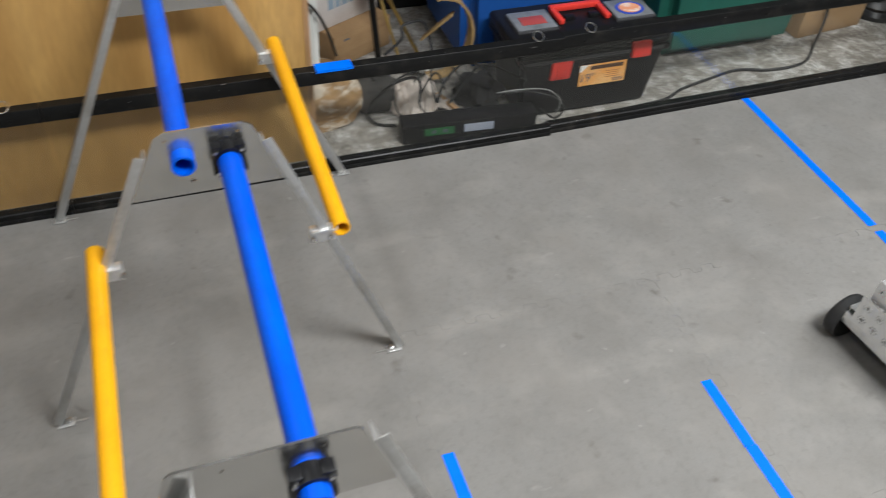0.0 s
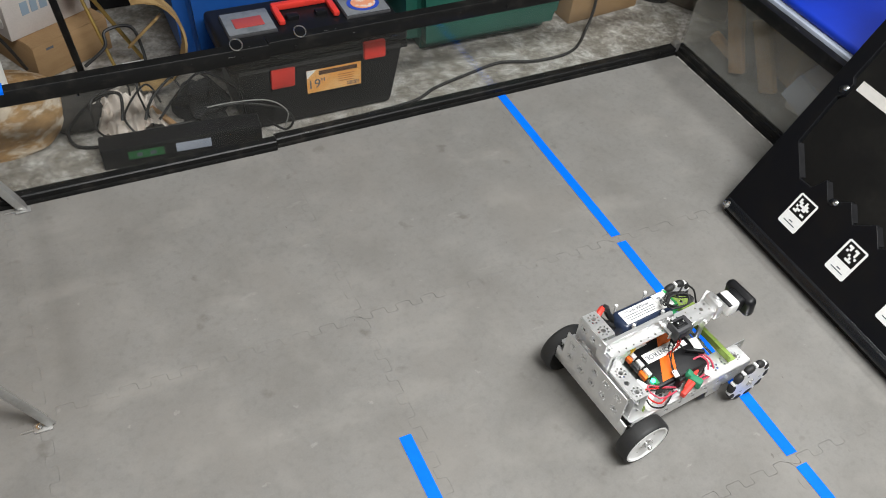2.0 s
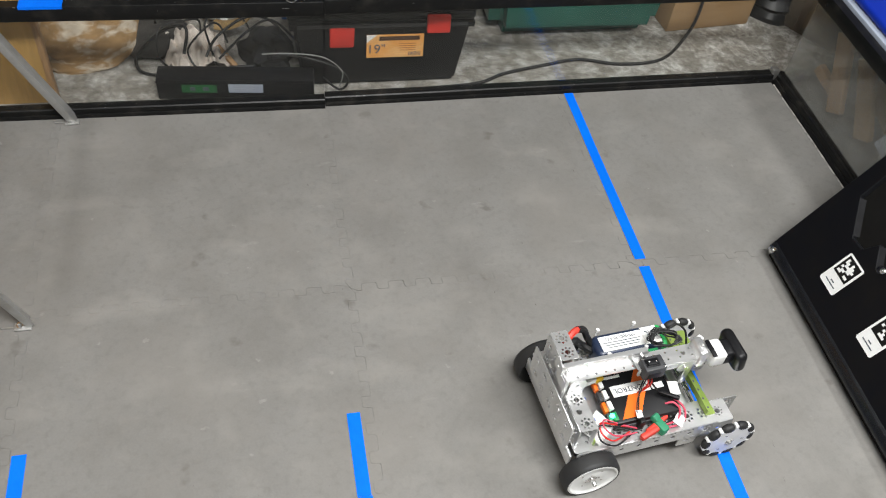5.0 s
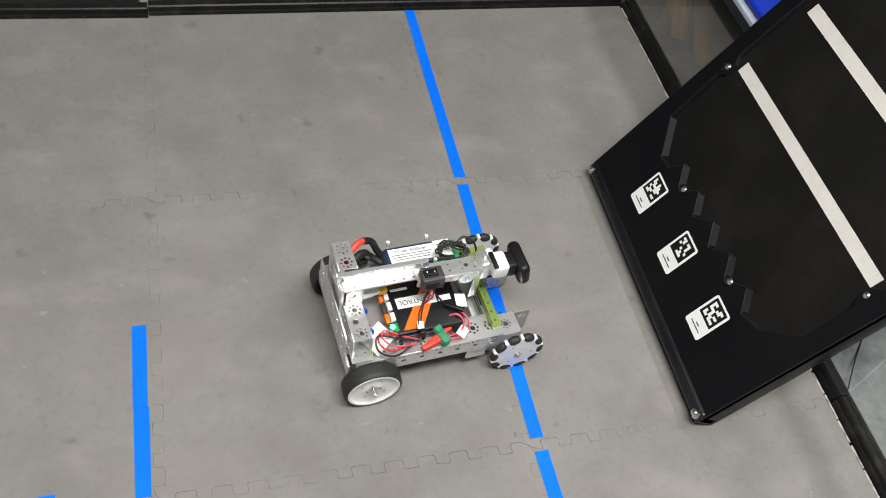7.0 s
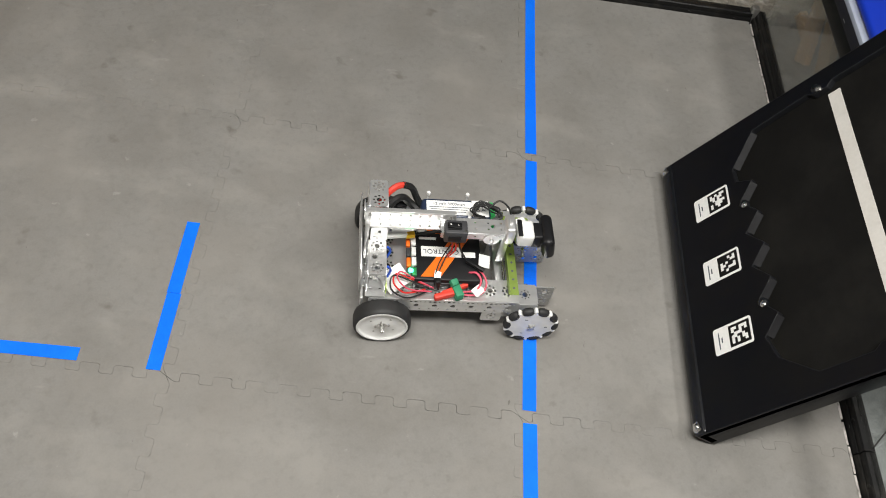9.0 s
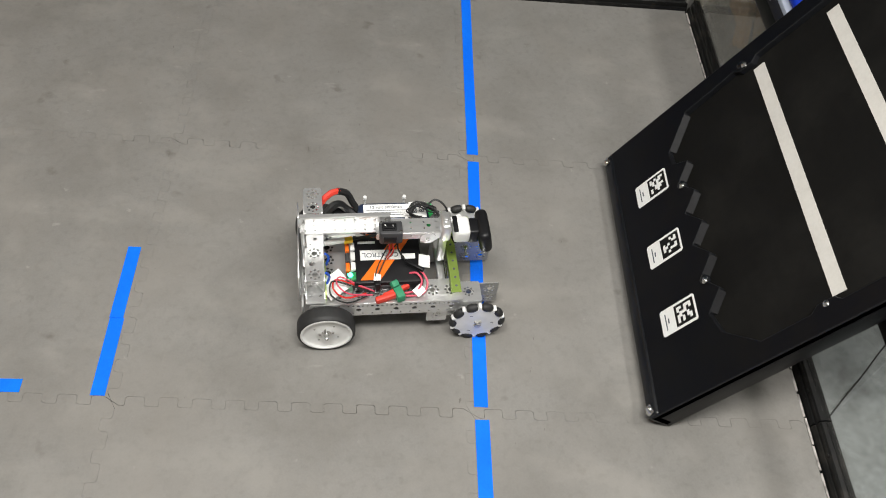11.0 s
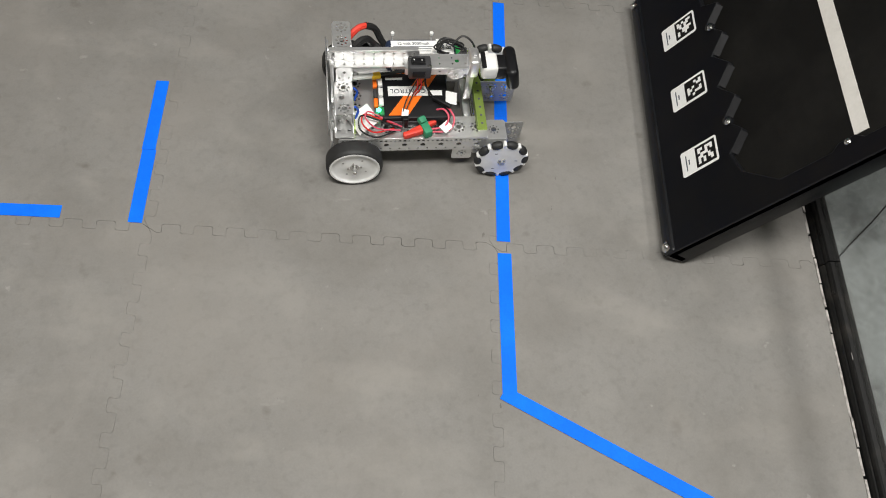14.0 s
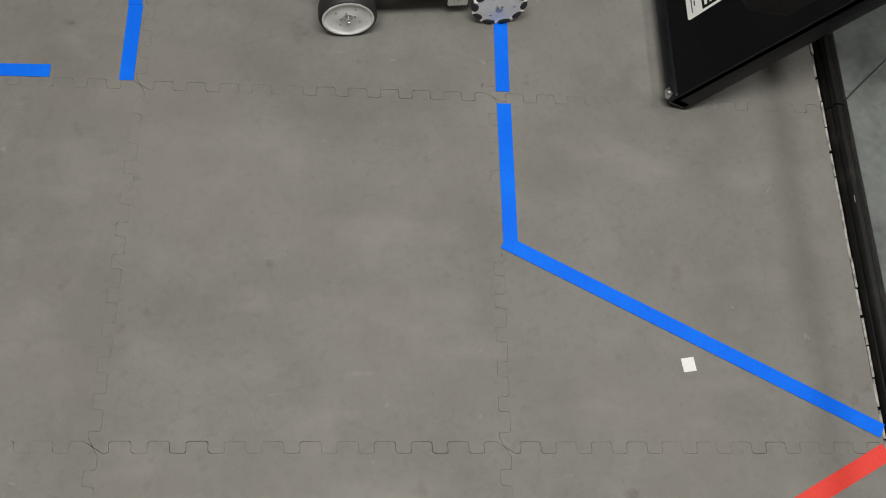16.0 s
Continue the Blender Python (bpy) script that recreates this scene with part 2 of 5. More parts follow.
def hose_pipe(bm, points, r, n=8, closed=False, steps=6):
    """A round cord along a smooth line through the points."""
    p = [Vector(q) for q in points]
    line = []
    k = len(p)
    for i in range(k if closed else k - 1):
        a, b, c, d = (p[(i + j) % k] if closed else p[min(max(i + j, 0), k - 1)] for j in (-1, 0, 1, 2))
        for s in range(steps):
            u = s / steps
            line.append(0.5 * (2 * b + (c - a) * u + (2 * a - 5 * b + 4 * c - d) * u * u + (3 * b - a - 3 * c + d) * u ** 3))
    if not closed:
        line.append(p[-1])
    rings, side = [], None
    for i, q in enumerate(line):
        t = (line[(i + 1) % len(line)] - line[i - 1]) if closed or 0 < i < len(line) - 1 else (line[min(i + 1, len(line) - 1)] - line[max(i - 1, 0)])
        t.normalize()
        if side is None:
            side = t.orthogonal().normalized()
        side = (side - t * side.dot(t)).normalized()
        up = t.cross(side)
        rings.append([bm.verts.new(q + r * (math.cos(2 * math.pi * j / n) * side + math.sin(2 * math.pi * j / n) * up)) for j in range(n)])
    pairs = list(zip(rings, rings[1:])) + ([(rings[-1], rings[0])] if closed else [])
    for a, b in pairs:
        for j in range(n):
            bm.faces.new((a[j], a[(j + 1) % n], b[(j + 1) % n], b[j]))
    if not closed:
        bm.faces.new(rings[0][::-1]), bm.faces.new(rings[-1])
    return bm


def prism(bm, outline, z0, z1):
    """An upright plate with the outline of (x, y) corners."""
    low = [bm.verts.new((x, y, z0)) for x, y in outline]
    top = [bm.verts.new((x, y, z1)) for x, y in outline]
    bm.faces.new(top), bm.faces.new(low[::-1])
    for i in range(len(low)):
        j = (i + 1) % len(low)
        bm.faces.new((low[i], low[j], top[j], top[i]))
    return bm


def soft(me, angle=40):
    me.shade_smooth()
    me.set_sharp_from_angle(angle=radians(angle))


def mesh_of(name, bm, material):
    bmesh.ops.recalc_face_normals(bm, faces=bm.faces)
    me = bpy.data.meshes.new(name)
    bm.to_mesh(me)
    bm.free()
    me.materials.append(material)
    soft(me)
    return me


def part(name, bm, material, parent=None, label="", m=None):
    me = bm if isinstance(bm, bpy.types.Mesh) else mesh_of(name, bm, material)
    ob = new(name, me)
    if parent:
        ob.parent = parent
    if m is not None:
        ob.matrix_basis = m
    return tagged(ob, label)


def thing(name, label, category, m=None, group="", kind=""):
    ob = new(name)
    ob.empty_display_size = 0.02
    if m is not None:
        ob.matrix_basis = m
    return tagged(ob, label, category, group, kind)


def single(name, bm, material, label, category, m=None, group="", kind=""):
    return tagged(part(name, bm, material, None, label, m), label, category, group, kind)


def from_curve(curve, material):
    """Turns a filled curve or lettering into a mesh."""
    ob = bpy.data.objects.new("sketch", curve)
    scene.collection.objects.link(ob)
    dg = bpy.context.evaluated_depsgraph_get()
    me = bpy.data.meshes.new_from_object(ob.evaluated_get(dg))
    bpy.data.objects.remove(ob)
    bpy.data.curves.remove(curve)
    me.materials.clear()
    me.materials.append(material)
    return me


def holed(outline, holes, thick, material):
    """A sheet with round holes through it: outline corners and (x, y, radius) holes, lying in the x-y plane."""
    c = bpy.data.curves.new("sheet", "CURVE")
    c.dimensions, c.fill_mode, c.extrude = "2D", "BOTH", thick / 2
    loops = [outline] + [[(x + r * math.cos(math.pi * i / 5), y + r * math.sin(math.pi * i / 5)) for i in range(10)] for x, y, r in holes]
    for loop in loops:
        s = c.splines.new("POLY")
        s.points.add(len(loop) - 1)
        for q, (x, y) in zip(s.points, loop):
            q.co = (x, y, 0, 1)
        s.use_cyclic_u = True
    return from_curve(c, material)


def lettering(words, size, material, thick=0.0003):
    c = bpy.data.curves.new("words", "FONT")
    c.body, c.size, c.extrude, c.align_x, c.align_y = words, size, thick, "CENTER", "CENTER"
    return from_curve(c, material)


def rosette(x, y, big=0.0042, small=0.0016, ring=0.008):
    """The mounting pattern of the kit: one large hole with eight small ones round it."""
    return [(x, y, big)] + [(x + ring * math.cos(math.pi * k / 4), y + ring * math.sin(math.pi * k / 4), small) for k in range(8)]


# ---- setting ----
S = 0.597
ground = single("ground", box_bm(-1.0, 1.0, -0.066, 9, 3.0, 0.10), CONCRETE, "rough grey concrete floor with worn white paint", "floor", kind="structure")
g2 = single("ground", box_bm(-1.0, -3.0, -0.065, 9, 5.0, 0.10), SLAB, "smooth grey concrete floor slab", "floor", kind="structure")
for nm, x, y, sx, sy in (("wall_north", -1.0, 1.55, 9.0, 0.1), ("wall_south", -1.0, -5.05, 9.0, 0.1), ("wall_east", 3.05, -1.75, 0.1, 6.5), ("wall_west", -5.05, -1.75, 0.1, 6.5)):
    single(nm, box_bm(x, y, 1.35, sx, sy, 2.74), DARK_SHELF if nm == "wall_north" else WALL_PAINT, "plain painted basement wall", "wall", kind="structure")
# Unseen ceiling, set white so that it bounces light onto the aluminium.
single("ceiling", box_bm(-1.0, -1.75, 2.77, 9.0, 6.7, 0.1), CEILING_PAINT, "plain pale ceiling", "ceiling", kind="structure")


def seam(n=11, depth=0.0085):
    """Interlocking tab profile along one tile side, as (along, across, way the flank faces) from 0 to S."""
    pts, step = [], S / n
    for k in range(n):
        x = k * step
        w = 0.10 * step
        pts += [(x + 0.06 * step, -depth, 1), (x + 0.5 * step - w * 1.3, -depth, -1), (x + 0.5 * step - w * 0.8, -depth * 0.75, -1), (x + 0.5 * step - w, depth * 0.7, -1),
                (x + 0.5 * step - 0.3 * w, depth, -1), (x + 0.98 * step - 0.6 * w, depth, 1), (x + 0.98 * step, depth * 0.7, 1), (x + 0.98 * step + 0.1 * w, -depth * 0.7, 1)]
    return pts[:-2]


def tile_outline(col, row, gap):
    """Outline of the tile whose far right corner is (-col*S, -row*S): straight against the field wall, tabbed elsewhere."""
    x1, y1 = -col * S, -row * S
    x0, y0 = x1 - S, y1 - S
    prof = [(p, q * min(1.0, p / 0.011, (S - p) / 0.011), f) for p, q, f in seam() if 0.016 < p < S - 0.016]
    d = 0.0085
    prof = [(0.014, -d, 0)] + prof + [(S - 0.014, d, 0)]

    def g(p, x, y, open_by=1.0):
        """The joint is open here and there, most of all near the tile corners."""
        e = min(p, S - p)
        wander = 0.5 + noise.noise(Vector((x * 9.0, y * 9.0, 4.0))) + 0.5 * noise.noise(Vector((x * 31.0, y * 31.0, 1.0)))
        return gap + open_by * (0.00040 * min(1.0, max(0.0, wander - 0.42)) ** 1.2 + 0.00030 * math.exp(-e / 0.035))

    def side(ox, oy, upright, away, open_by):
        """One tile side from the corner (ox, oy); away is the side of the joint on which this tile lies."""
        out = []
        for p, q, f in prof:
            w = g(p, ox + (0 if upright else p), oy + (p if upright else 0), open_by)
            along, across = p + away * f * w, q + away * w
            out.append((ox + across, oy + along) if upright else (ox + along, oy + across))
        return out
    wide = 0.9 if col < 2 else 0.35
    south, west = side(x0, y0, False, 1, wide), side(x0, y0, True, 1, wide * 0.4)[::-1]
    east = side(x1, y0, True, -1, wide * 0.4) if col else []
    north = side(x0, y1, False, -1, wide)[::-1] if row else []
    e, n, c = (0.0004 if col else 0.004), (0.0004 if row else 0.012), 0.0004
    return [(x0 + c, y0 + c)] + south + [(x1 - e, y0 + c)] + east + [(x1 - e, y1 - n)] + north + [(x0 + c, y1 - n)] + west


floor = single("floor", box_bm(-1.79, -1.4925, -0.0135, 3.58, 2.985, 0.003), BED, "grey interlocking foam tile floor of a robot playing field", "floor", kind="structure")
for col in range(6):
    for row in range(5):
        bm = bmesh.new()
        prism(bm, tile_outline(col, row, random.uniform(0.00004, 0.00016)), -0.0118, random.uniform(-0.0004, 0.0))
        bm.normal_update()
        bmesh.ops.triangulate(bm, faces=[f for f in bm.faces if len(f.verts) > 4])
        ob = part("tile", bm, FOAM, floor)
        ob.data.shade_flat()
bm = bmesh.new()
for k in range(60):
    y = -0.03 - k * 0.05
    box(bm, -0.001 + random.uniform(-0.001, 0.001), y - 0.025, -0.006, 0.004, 0.05 - random.choice((0, 0, 0.006)), 0.012)
part("trim", bm, TRIM_PALE, floor, "ragged pale cut edge of the foam")


def field_panel(m, length, group, rings=(), scuffs=30):
    """One clear panel of the field wall between a lower and an upper black rail; runs along its own x from 0."""
    p = thing("field_wall_panel", "clear plastic field wall panel with scuffed black metal rails", "wall panel", m, group, "structure")
    low = [(-0.0165, -0.014), (-0.0165, 0.005), (-0.0140, 0.0085), (-0.0110, 0.0090), (-0.0102, 0.0195), (-0.0075, 0.022), (0.012, 0.022), (0.014, 0.019), (0.014, -0.014)]
    high = [(-0.0025, 0.247), (-0.0050, 0.2485), (-0.0060, 0.251), (-0.0060, 0.281), (-0.004, 0.2835), (0.019, 0.2835), (0.0215, 0.281), (0.0215, 0.250), (0.019, 0.247)]
    for nm, outline in (("bottom_rail", low), ("top_rail", high)):
        bm = prism(bmesh.new(), [(z, y) for y, z in outline], 0.0004, length - 0.0004)
        bmesh.ops.transform(bm, matrix=Matrix(((0, 0, 1, 0), (0, 1, 0, 0), (1, 0, 0, 0), (0, 0, 0, 1))), verts=bm.verts)
        part(nm, bm, BLACK_METAL, p)
    ob = part("pane", box_bm(length / 2, 0.002, 0.135, length - 0.003, 0.004, 0.226), PANE, p, "scratched clear plastic sheet")
    ob.visible_shadow = False
    for x in (0.06, length / 2, length - 0.06):
        for z in (0.008, 0.262):
            part("bolt", lathe(bmesh.new(), [(0.0045, 0), (0.0045, 0.002), (0.002, 0.003)], 10, pose(x, -0.0100 if z < 0.1 else -0.0058, z + (0.006 if z < 0.1 else 0.0), 90)), BLACK_METAL, p)
    bm = bmesh.new()
    for k in range(scuffs):
        y, z = random.choice(((-0.0050, 0.2825), (0.0020, 0.2836), (-0.0060, 0.2702), (-0.0085, 0.0213), (-0.0150, 0.0064), (-0.0158, 0.0052), (-0.0150, 0.0064)))
        box(bm, random.uniform(0.02, length - 0.02), y, z, 0.0010 + 0.018 * random.random() ** 4, 0.0008, 0.0006)
    part("scuff", bm, RUBBED, p, "bare metal scuffs on black paint")
    for x in rings:
        part("pull_ring", hose_pipe(bmesh.new(), [(x + 0.013 * math.cos(a), 0.004 + 0.013 * math.sin(a), 0.2865 + 0.006 * (1 + math.sin(a))) for a in [math.pi * i / 4 for i in range(8)]], 0.0016, 6, True, 3),
             STEEL, p, "bright steel pull ring")
    return p


field_panel(pose(-1.19, -0.026, 0, 0, 0, 0.85), 1.19, "field wall panels", (0.075,))
field_panel(pose(-2.381, -0.026, 0, 0, 0, -0.35), 1.19, "field wall panels", (1.19 - 0.068,))
field_panel(pose(-3.572, -0.026, 0), 1.19, "field wall panels", (1.12,))
for k in range(3):
    field_panel(pose(0.021, -0.005 - 1.192 * k, 0, 0, 0, -90), 1.19, "field wall panels", (), 7)
single("corner_bracket", box_bm(0.004, -0.008, 0.012, 0.02, 0.02, 0.045, 0.003), RUBBED, "small worn metal corner bracket joining two rails", "bracket")


def tape(points, width, material, label, group, lift=0.0):
    """A flat strip of tape with slightly uneven edges along the line of points."""
    bm = bmesh.new()
    pts = [Vector((*p, 0)) for p in points]
    left, right = [], []
    for i, q in enumerate(pts):
        d0 = (pts[i] - pts[i - 1]).normalized() if i else (pts[1] - pts[0]).normalized()
        d1 = (pts[i + 1] - pts[i]).normalized() if i < len(pts) - 1 else d0
        d = (d0 + d1).normalized()
        w = width / 2 / max(d.dot(d0), 0.5)
        s = Vector((-d.y, d.x, 0))
        left.append(q + s * (w + random.uniform(-0.0006, 0.0006))), right.append(q - s * (w + random.uniform(-0.0006, 0.0006)))
    prism(bm, [(v.x, v.y) for v in left + right[::-1]], 0.0002 + lift, 0.0009 + lift)
    return single("floor_tape", bm, material, label, "tape", group=group)


BT = "strip of bright blue tape stuck on the foam floor"
tape([(-0.577, -0.031), (-0.577, -0.30), (-0.576, -0.586)], 0.0235, TAPE_BLUE, BT, "field line tapes")
tape([(-0.575, -0.607), (-0.578, -0.9), (-0.580, -1.182)], 0.0235, TAPE_BLUE, BT, "field line tapes")
tape([(-0.579, -1.206), (-0.577, -1.468)], 0.0240, TAPE_BLUE, BT, "field line tapes")
tape([(-0.588, -1.463), (-0.30, -1.612), (-0.004, -1.766)], 0.0235, TAPE_BLUE, "long diagonal strip of blue tape on the foam floor", "field line tapes", 0.0010)
tape([(-0.002, -1.797), (-0.12, -1.858), (-0.50, -2.06)], 0.0265, TAPE_RED, "diagonal strip of red tape on the foam floor", "field line tapes")
for x, y0, y1 in ((-1.221, -0.877, -1.034), (-1.219, -1.0345, -1.186), (-1.768, -0.885, -1.034), (-1.770, -1.0345, -1.19)):
    tape([(x, y0), (x + 0.001, y1)], 0.0235, TAPE_BLUE, "short strip of blue tape on the foam floor", "spike mark tapes")
tape([(-1.343, -1.173), (-1.50, -1.176), (-1.65, -1.178)], 0.0235, TAPE_BLUE, "short strip of blue tape on the foam floor", "spike mark tapes")
single("paper_scrap", box_bm(-0.302, -1.663, 0.0006, 0.021, 0.022, 0.0008, turn=pose(0, 0, 0, 0, 0, 8)), WHITE_PAPER, "small square white paper sticker on the floor", "paper")
bm = box_bm(-1.761, -0.0215, 0.2846, 0.084, 0.031, 0.0012)
box(bm, -1.761, -0.0375, 0.2822, 0.084, 0.0012, 0.006)
single("rail_tape", bm, TAPE_BLUE, "piece of blue tape wrapped over the black top rail", "tape")


# ---- rigging frame ----
def rigging():
    t = thing("rigging_truss", "aluminium rigging truss with blue and yellow cross pipes", "truss")
    for y in (-0.046, -0.61, -1.17):
        far = 0.035 if y > -0.1 else 0.0
        out = [(-2.205, 0.475), (-2.155, 0.585), (-2.14, 0.593), (-2.03, 0.593), (-2.015, 0.585), (-1.96, 0.475)]
        holes = [(-2.12, 0.545, 0.0175), (-2.054, 0.545, 0.0175), (-2.14, 0.578, 0.002), (-2.035, 0.578, 0.002), (-2.11, 0.50, 0.004), (-2.07, 0.50, 0.004)]
        if y < -1.0:
            out = [(-2.230, 0.475), (-2.195, 0.588), (-2.188, 0.594), (-2.00, 0.594), (-1.993, 0.588), (-1.955, 0.475)]
            holes = holes[1:]
        part("gusset_plate", holed(out, holes, 0.003, PLATE_ALU), PLATE_ALU, t, "flat aluminium gusset plate", pose(0, y, 0, 90))
        for sx, a, b in ((1, (-1.785 + far, 0.0), (-2.003 if y > -1 else -1.985, 0.56 if y > -1 else 0.585)), (-1, (-2.42, 0.0), (-2.172, 0.56))):
            d = Vector((b[0] - a[0], 0, b[1] - a[1]))
            turn = d.to_track_quat("Z", "Y").to_matrix().to_4x4()
            bm = bmesh.new()
            m = Matrix.Translation(((a[0] + b[0]) / 2, y - 0.004, (a[1] + b[1]) / 2 + 0.003)) @ turn
            box(bm, 0, 0, 0, 0.025, 0.002, d.length, 0.0005)
            box(bm, sx * 0.0125, -0.007 if y > -0.1 else 0.007, 0, 0.002, 0.016, d.length, 0.0005)
            bmesh.ops.transform(bm, matrix=m, verts=bm.verts)
            leg = part("leg", bm, ALU_DULL, t)
            foot = box_bm(a[0] - sx * 0.008, y - 0.014, 0.0022, 0.030, 0.018, 0.0025, 0.0006)
            box(foot, a[0] - sx * 0.030, y - 0.014, 0.0015, 0.030, 0.003, 0.0015)
            part("foot_plate", foot, ALU_DULL, leg, "thin bent metal foot plate")
            part("foot_bolt", lathe(bmesh.new(), [(0.007, 0.0), (0.007, 0.005), (0.004, 0.005), (0.004, 0.009), (0.001, 0.010)], 6, pose(a[0] - sx * 0.012, y - 0.014, 0.0035)), STEEL, leg)
            if (y > -0.1 and sx < 0) or (y < -1 and sx > 0):
                continue
            u = 0.36 / 0.56
            cx = a[0] + (b[0] - a[0]) * u
            bm = box_bm(cx + sx * 0.004, y - 0.012, 0.352, 0.044, 0.014, 0.030, 0.002)
            box(bm, cx + sx * 0.026, y + 0.004, 0.352, 0.010, 0.034, 0.030, 0.002)
            box(bm, cx + sx * 0.004, y - 0.021, 0.364, 0.040, 0.006, 0.004, 0.0008)
            part("pipe_bracket", bm, ALU, leg, "small aluminium pipe bracket")
            for dx in (-0.013, 0.016):
                part("bracket_bolt", rod_bm((cx + dx, y - 0.019, 0.350), (cx + dx, y - 0.026, 0.350), 0.0045, 8), STEEL, leg)

    def pipe(name, x, z, y0, y1, r, material, lab):
        bm = bmesh.new()
        lathe(bm, [(r, 0), (r, abs(y1 - y0)), (r * 0.8, abs(y1 - y0)), (r * 0.8, 0), (r, 0)], 24, Matrix.Translation((x, y0, z)) @ pose(0, 0, 0, 90))
        return part(name, bm, material, t, lab)
    pipe("blue_pipe", -2.12, 0.545, 0.02, -0.634, 0.0178, TUBE_BLUE, "blue plastic pipe with an open end")
    pipe("blue_pipe", -2.054, 0.545, -0.575, -1.22, 0.0178, TUBE_BLUE, "blue plastic pipe")
    pipe("yellow_pipe", -1.89, 0.362, -0.022, -0.632, 0.0152, TUBE_YELLOW, "yellow plastic pipe")
    pipe("yellow_pipe", -2.280, 0.366, -0.585, -1.20, 0.0152, TUBE_YELLOW, "yellow plastic pipe")
    for y in (-0.627, -1.19):
        bm = lathe(bmesh.new(), [(0.0172, -0.012), (0.024, -0.012), (0.025, 0.0), (0.024, 0.012), (0.0172, 0.012), (0.0172, -0.012)], 24, pose(-2.054, y, 0.545, 90))
        for k in range(4):
            a = math.pi / 4 + k * math.pi / 2
            box(bm, -2.054 + 0.025 * math.cos(a), y, 0.545 + 0.025 * math.sin(a), 0.016, 0.018, 0.016, 0.002)
        part("pipe_clamp", bm, BLACK_PLASTIC, t, "black plastic pipe clamp")
        for k in range(4):
            a = math.pi / 4 + k * math.pi / 2
            x, z = -2.054 + 0.027 * math.cos(a), 0.545 + 0.027 * math.sin(a)
            part("clamp_bolt", rod_bm((x, y - 0.009, z), (x, y - 0.014, z), 0.003, 6), STEEL, t)
    return t


rigging()


# ---- scoring backdrop ----
def backdrop():
    """Leaning black board. Its own frame: x along the board's foot, y up the slope, z out of its face."""
    m = Matrix.Translation((-0.302, -0.602, 0.016)) @ Matrix(((0, 0.5, -0.8660254, 0), (-1, 0, 0, 0), (0, 0.8660254, 0.5, 0), (0, 0, 0, 1)))
    t = thing("scoring_backdrop", "black leaning scoring board with white stripes and square tags", "scoring board", m)
    W, H = 0.606, 0.88
    part("board", box_bm(W / 2, H / 2, -0.016, W - 0.02, H, 0.006), MATT_BLACK, t, "recessed matt black board")
    step = 0.0725
    out = [(0.0, 0.02), (W, 0.02), (W, H), (W - 0.036, H), (W - 0.036, 0.395), (W - 0.046, 0.383), (W - 0.046, 0.355), (W - 0.036, 0.343), (W - 0.036, 0.252), (W - 0.085, 0.190)]
    for k in range(5):
        c = 0.456 - step * k
        out += [(c + 0.022, 0.174), (c - 0.014, 0.206)]
    out += [(0.136, 0.172), (0.105, 0.170), (0.041, 0.226), (0.036, 0.343), (0.046, 0.355), (0.046, 0.383), (0.036, 0.395), (0.036, H), (0.0, H)]
    bm = prism(bmesh.new(), out, -0.0125, 0.0)
    bm.normal_update()
    rim = [e for e in bm.edges if all(v.co.z > -0.001 for v in e.verts)]
    bmesh.ops.bevel(bm, geom=rim, offset=0.0016, segments=2, affect="EDGES", profile=0.5)
    bm.normal_update()
    bmesh.ops.triangulate(bm, faces=[f for f in bm.faces if len(f.verts) > 4])
    ob = part("front_frame", bm, GLOSS_BLACK, t, "satin black cut-out front sheet")
    ob.data.shade_flat()
    # Edge faces take the paler tone painted as if lit.
    ob.data.materials.append(LIT_EDGE)
    for f in ob.data.polygons:
        if abs(f.normal.z) < 0.97:
            f.material_index = 1
    # Wedges widen the bright faces along the slanted cut edges.
    for a, b in [((0.456 - step * k + 0.022, 0.174), (0.456 - step * k - 0.014, 0.206)) for k in range(5)] + [((0.105, 0.170), (0.041, 0.226))]:
        d = Vector((b[0] - a[0], b[1] - a[1], 0)).normalized()
        across = Vector((-d.y, d.x, 0)) if d.x > 0 else Vector((d.y, -d.x, 0))
        lo, hi = Vector((*a, 0)) + d * 0.004, Vector((*b, 0)) - d * 0.004
        bm = bmesh.new()
        q = [bm.verts.new(v) for v in (lo + Vector((0, 0, -0.0012)), hi + Vector((0, 0, -0.0012)), hi + across * 0.0060 + Vector((0, 0, -0.0124)), lo + across * 0.0060 + Vector((0, 0, -0.0124)), lo + Vector((0, 0, -0.0124)), hi + Vector((0, 0, -0.0124)))]
        for f in ((0, 1, 2, 3), (3, 2, 5, 4), (0, 4, 5, 1), (0, 3, 4), (1, 5, 2)):
            bm.faces.new([q[i] for i in f])
        bmesh.ops.recalc_face_normals(bm, faces=bm.faces)
        part("bent_tab", bm, LIT_TAB, t, "sloping tab of the cut-out edge, coloured as lit").data.shade_flat()
    for x in (0.005, W - 0.005):
        part("side_flange", box_bm(x, H / 2 + 0.007, -0.0235, 0.010, H - 0.014, 0.046, 0.002), GLOSS_BLACK, t)
    part("foot_channel", box_bm(W / 2, 0.0220, -0.021, W, 0.028, 0.048, 0.008, segs=5), CHANNEL_BLACK, t, "rounded glossy black channel along the foot")
    for y in (0.388, 0.541, 0.694):
        part("white_stripe", box_bm(W / 2, y, -0.0125, W - 0.106, 0.0235, 0.0012), STRIPE_WHITE, t, "flat off-white stripe")
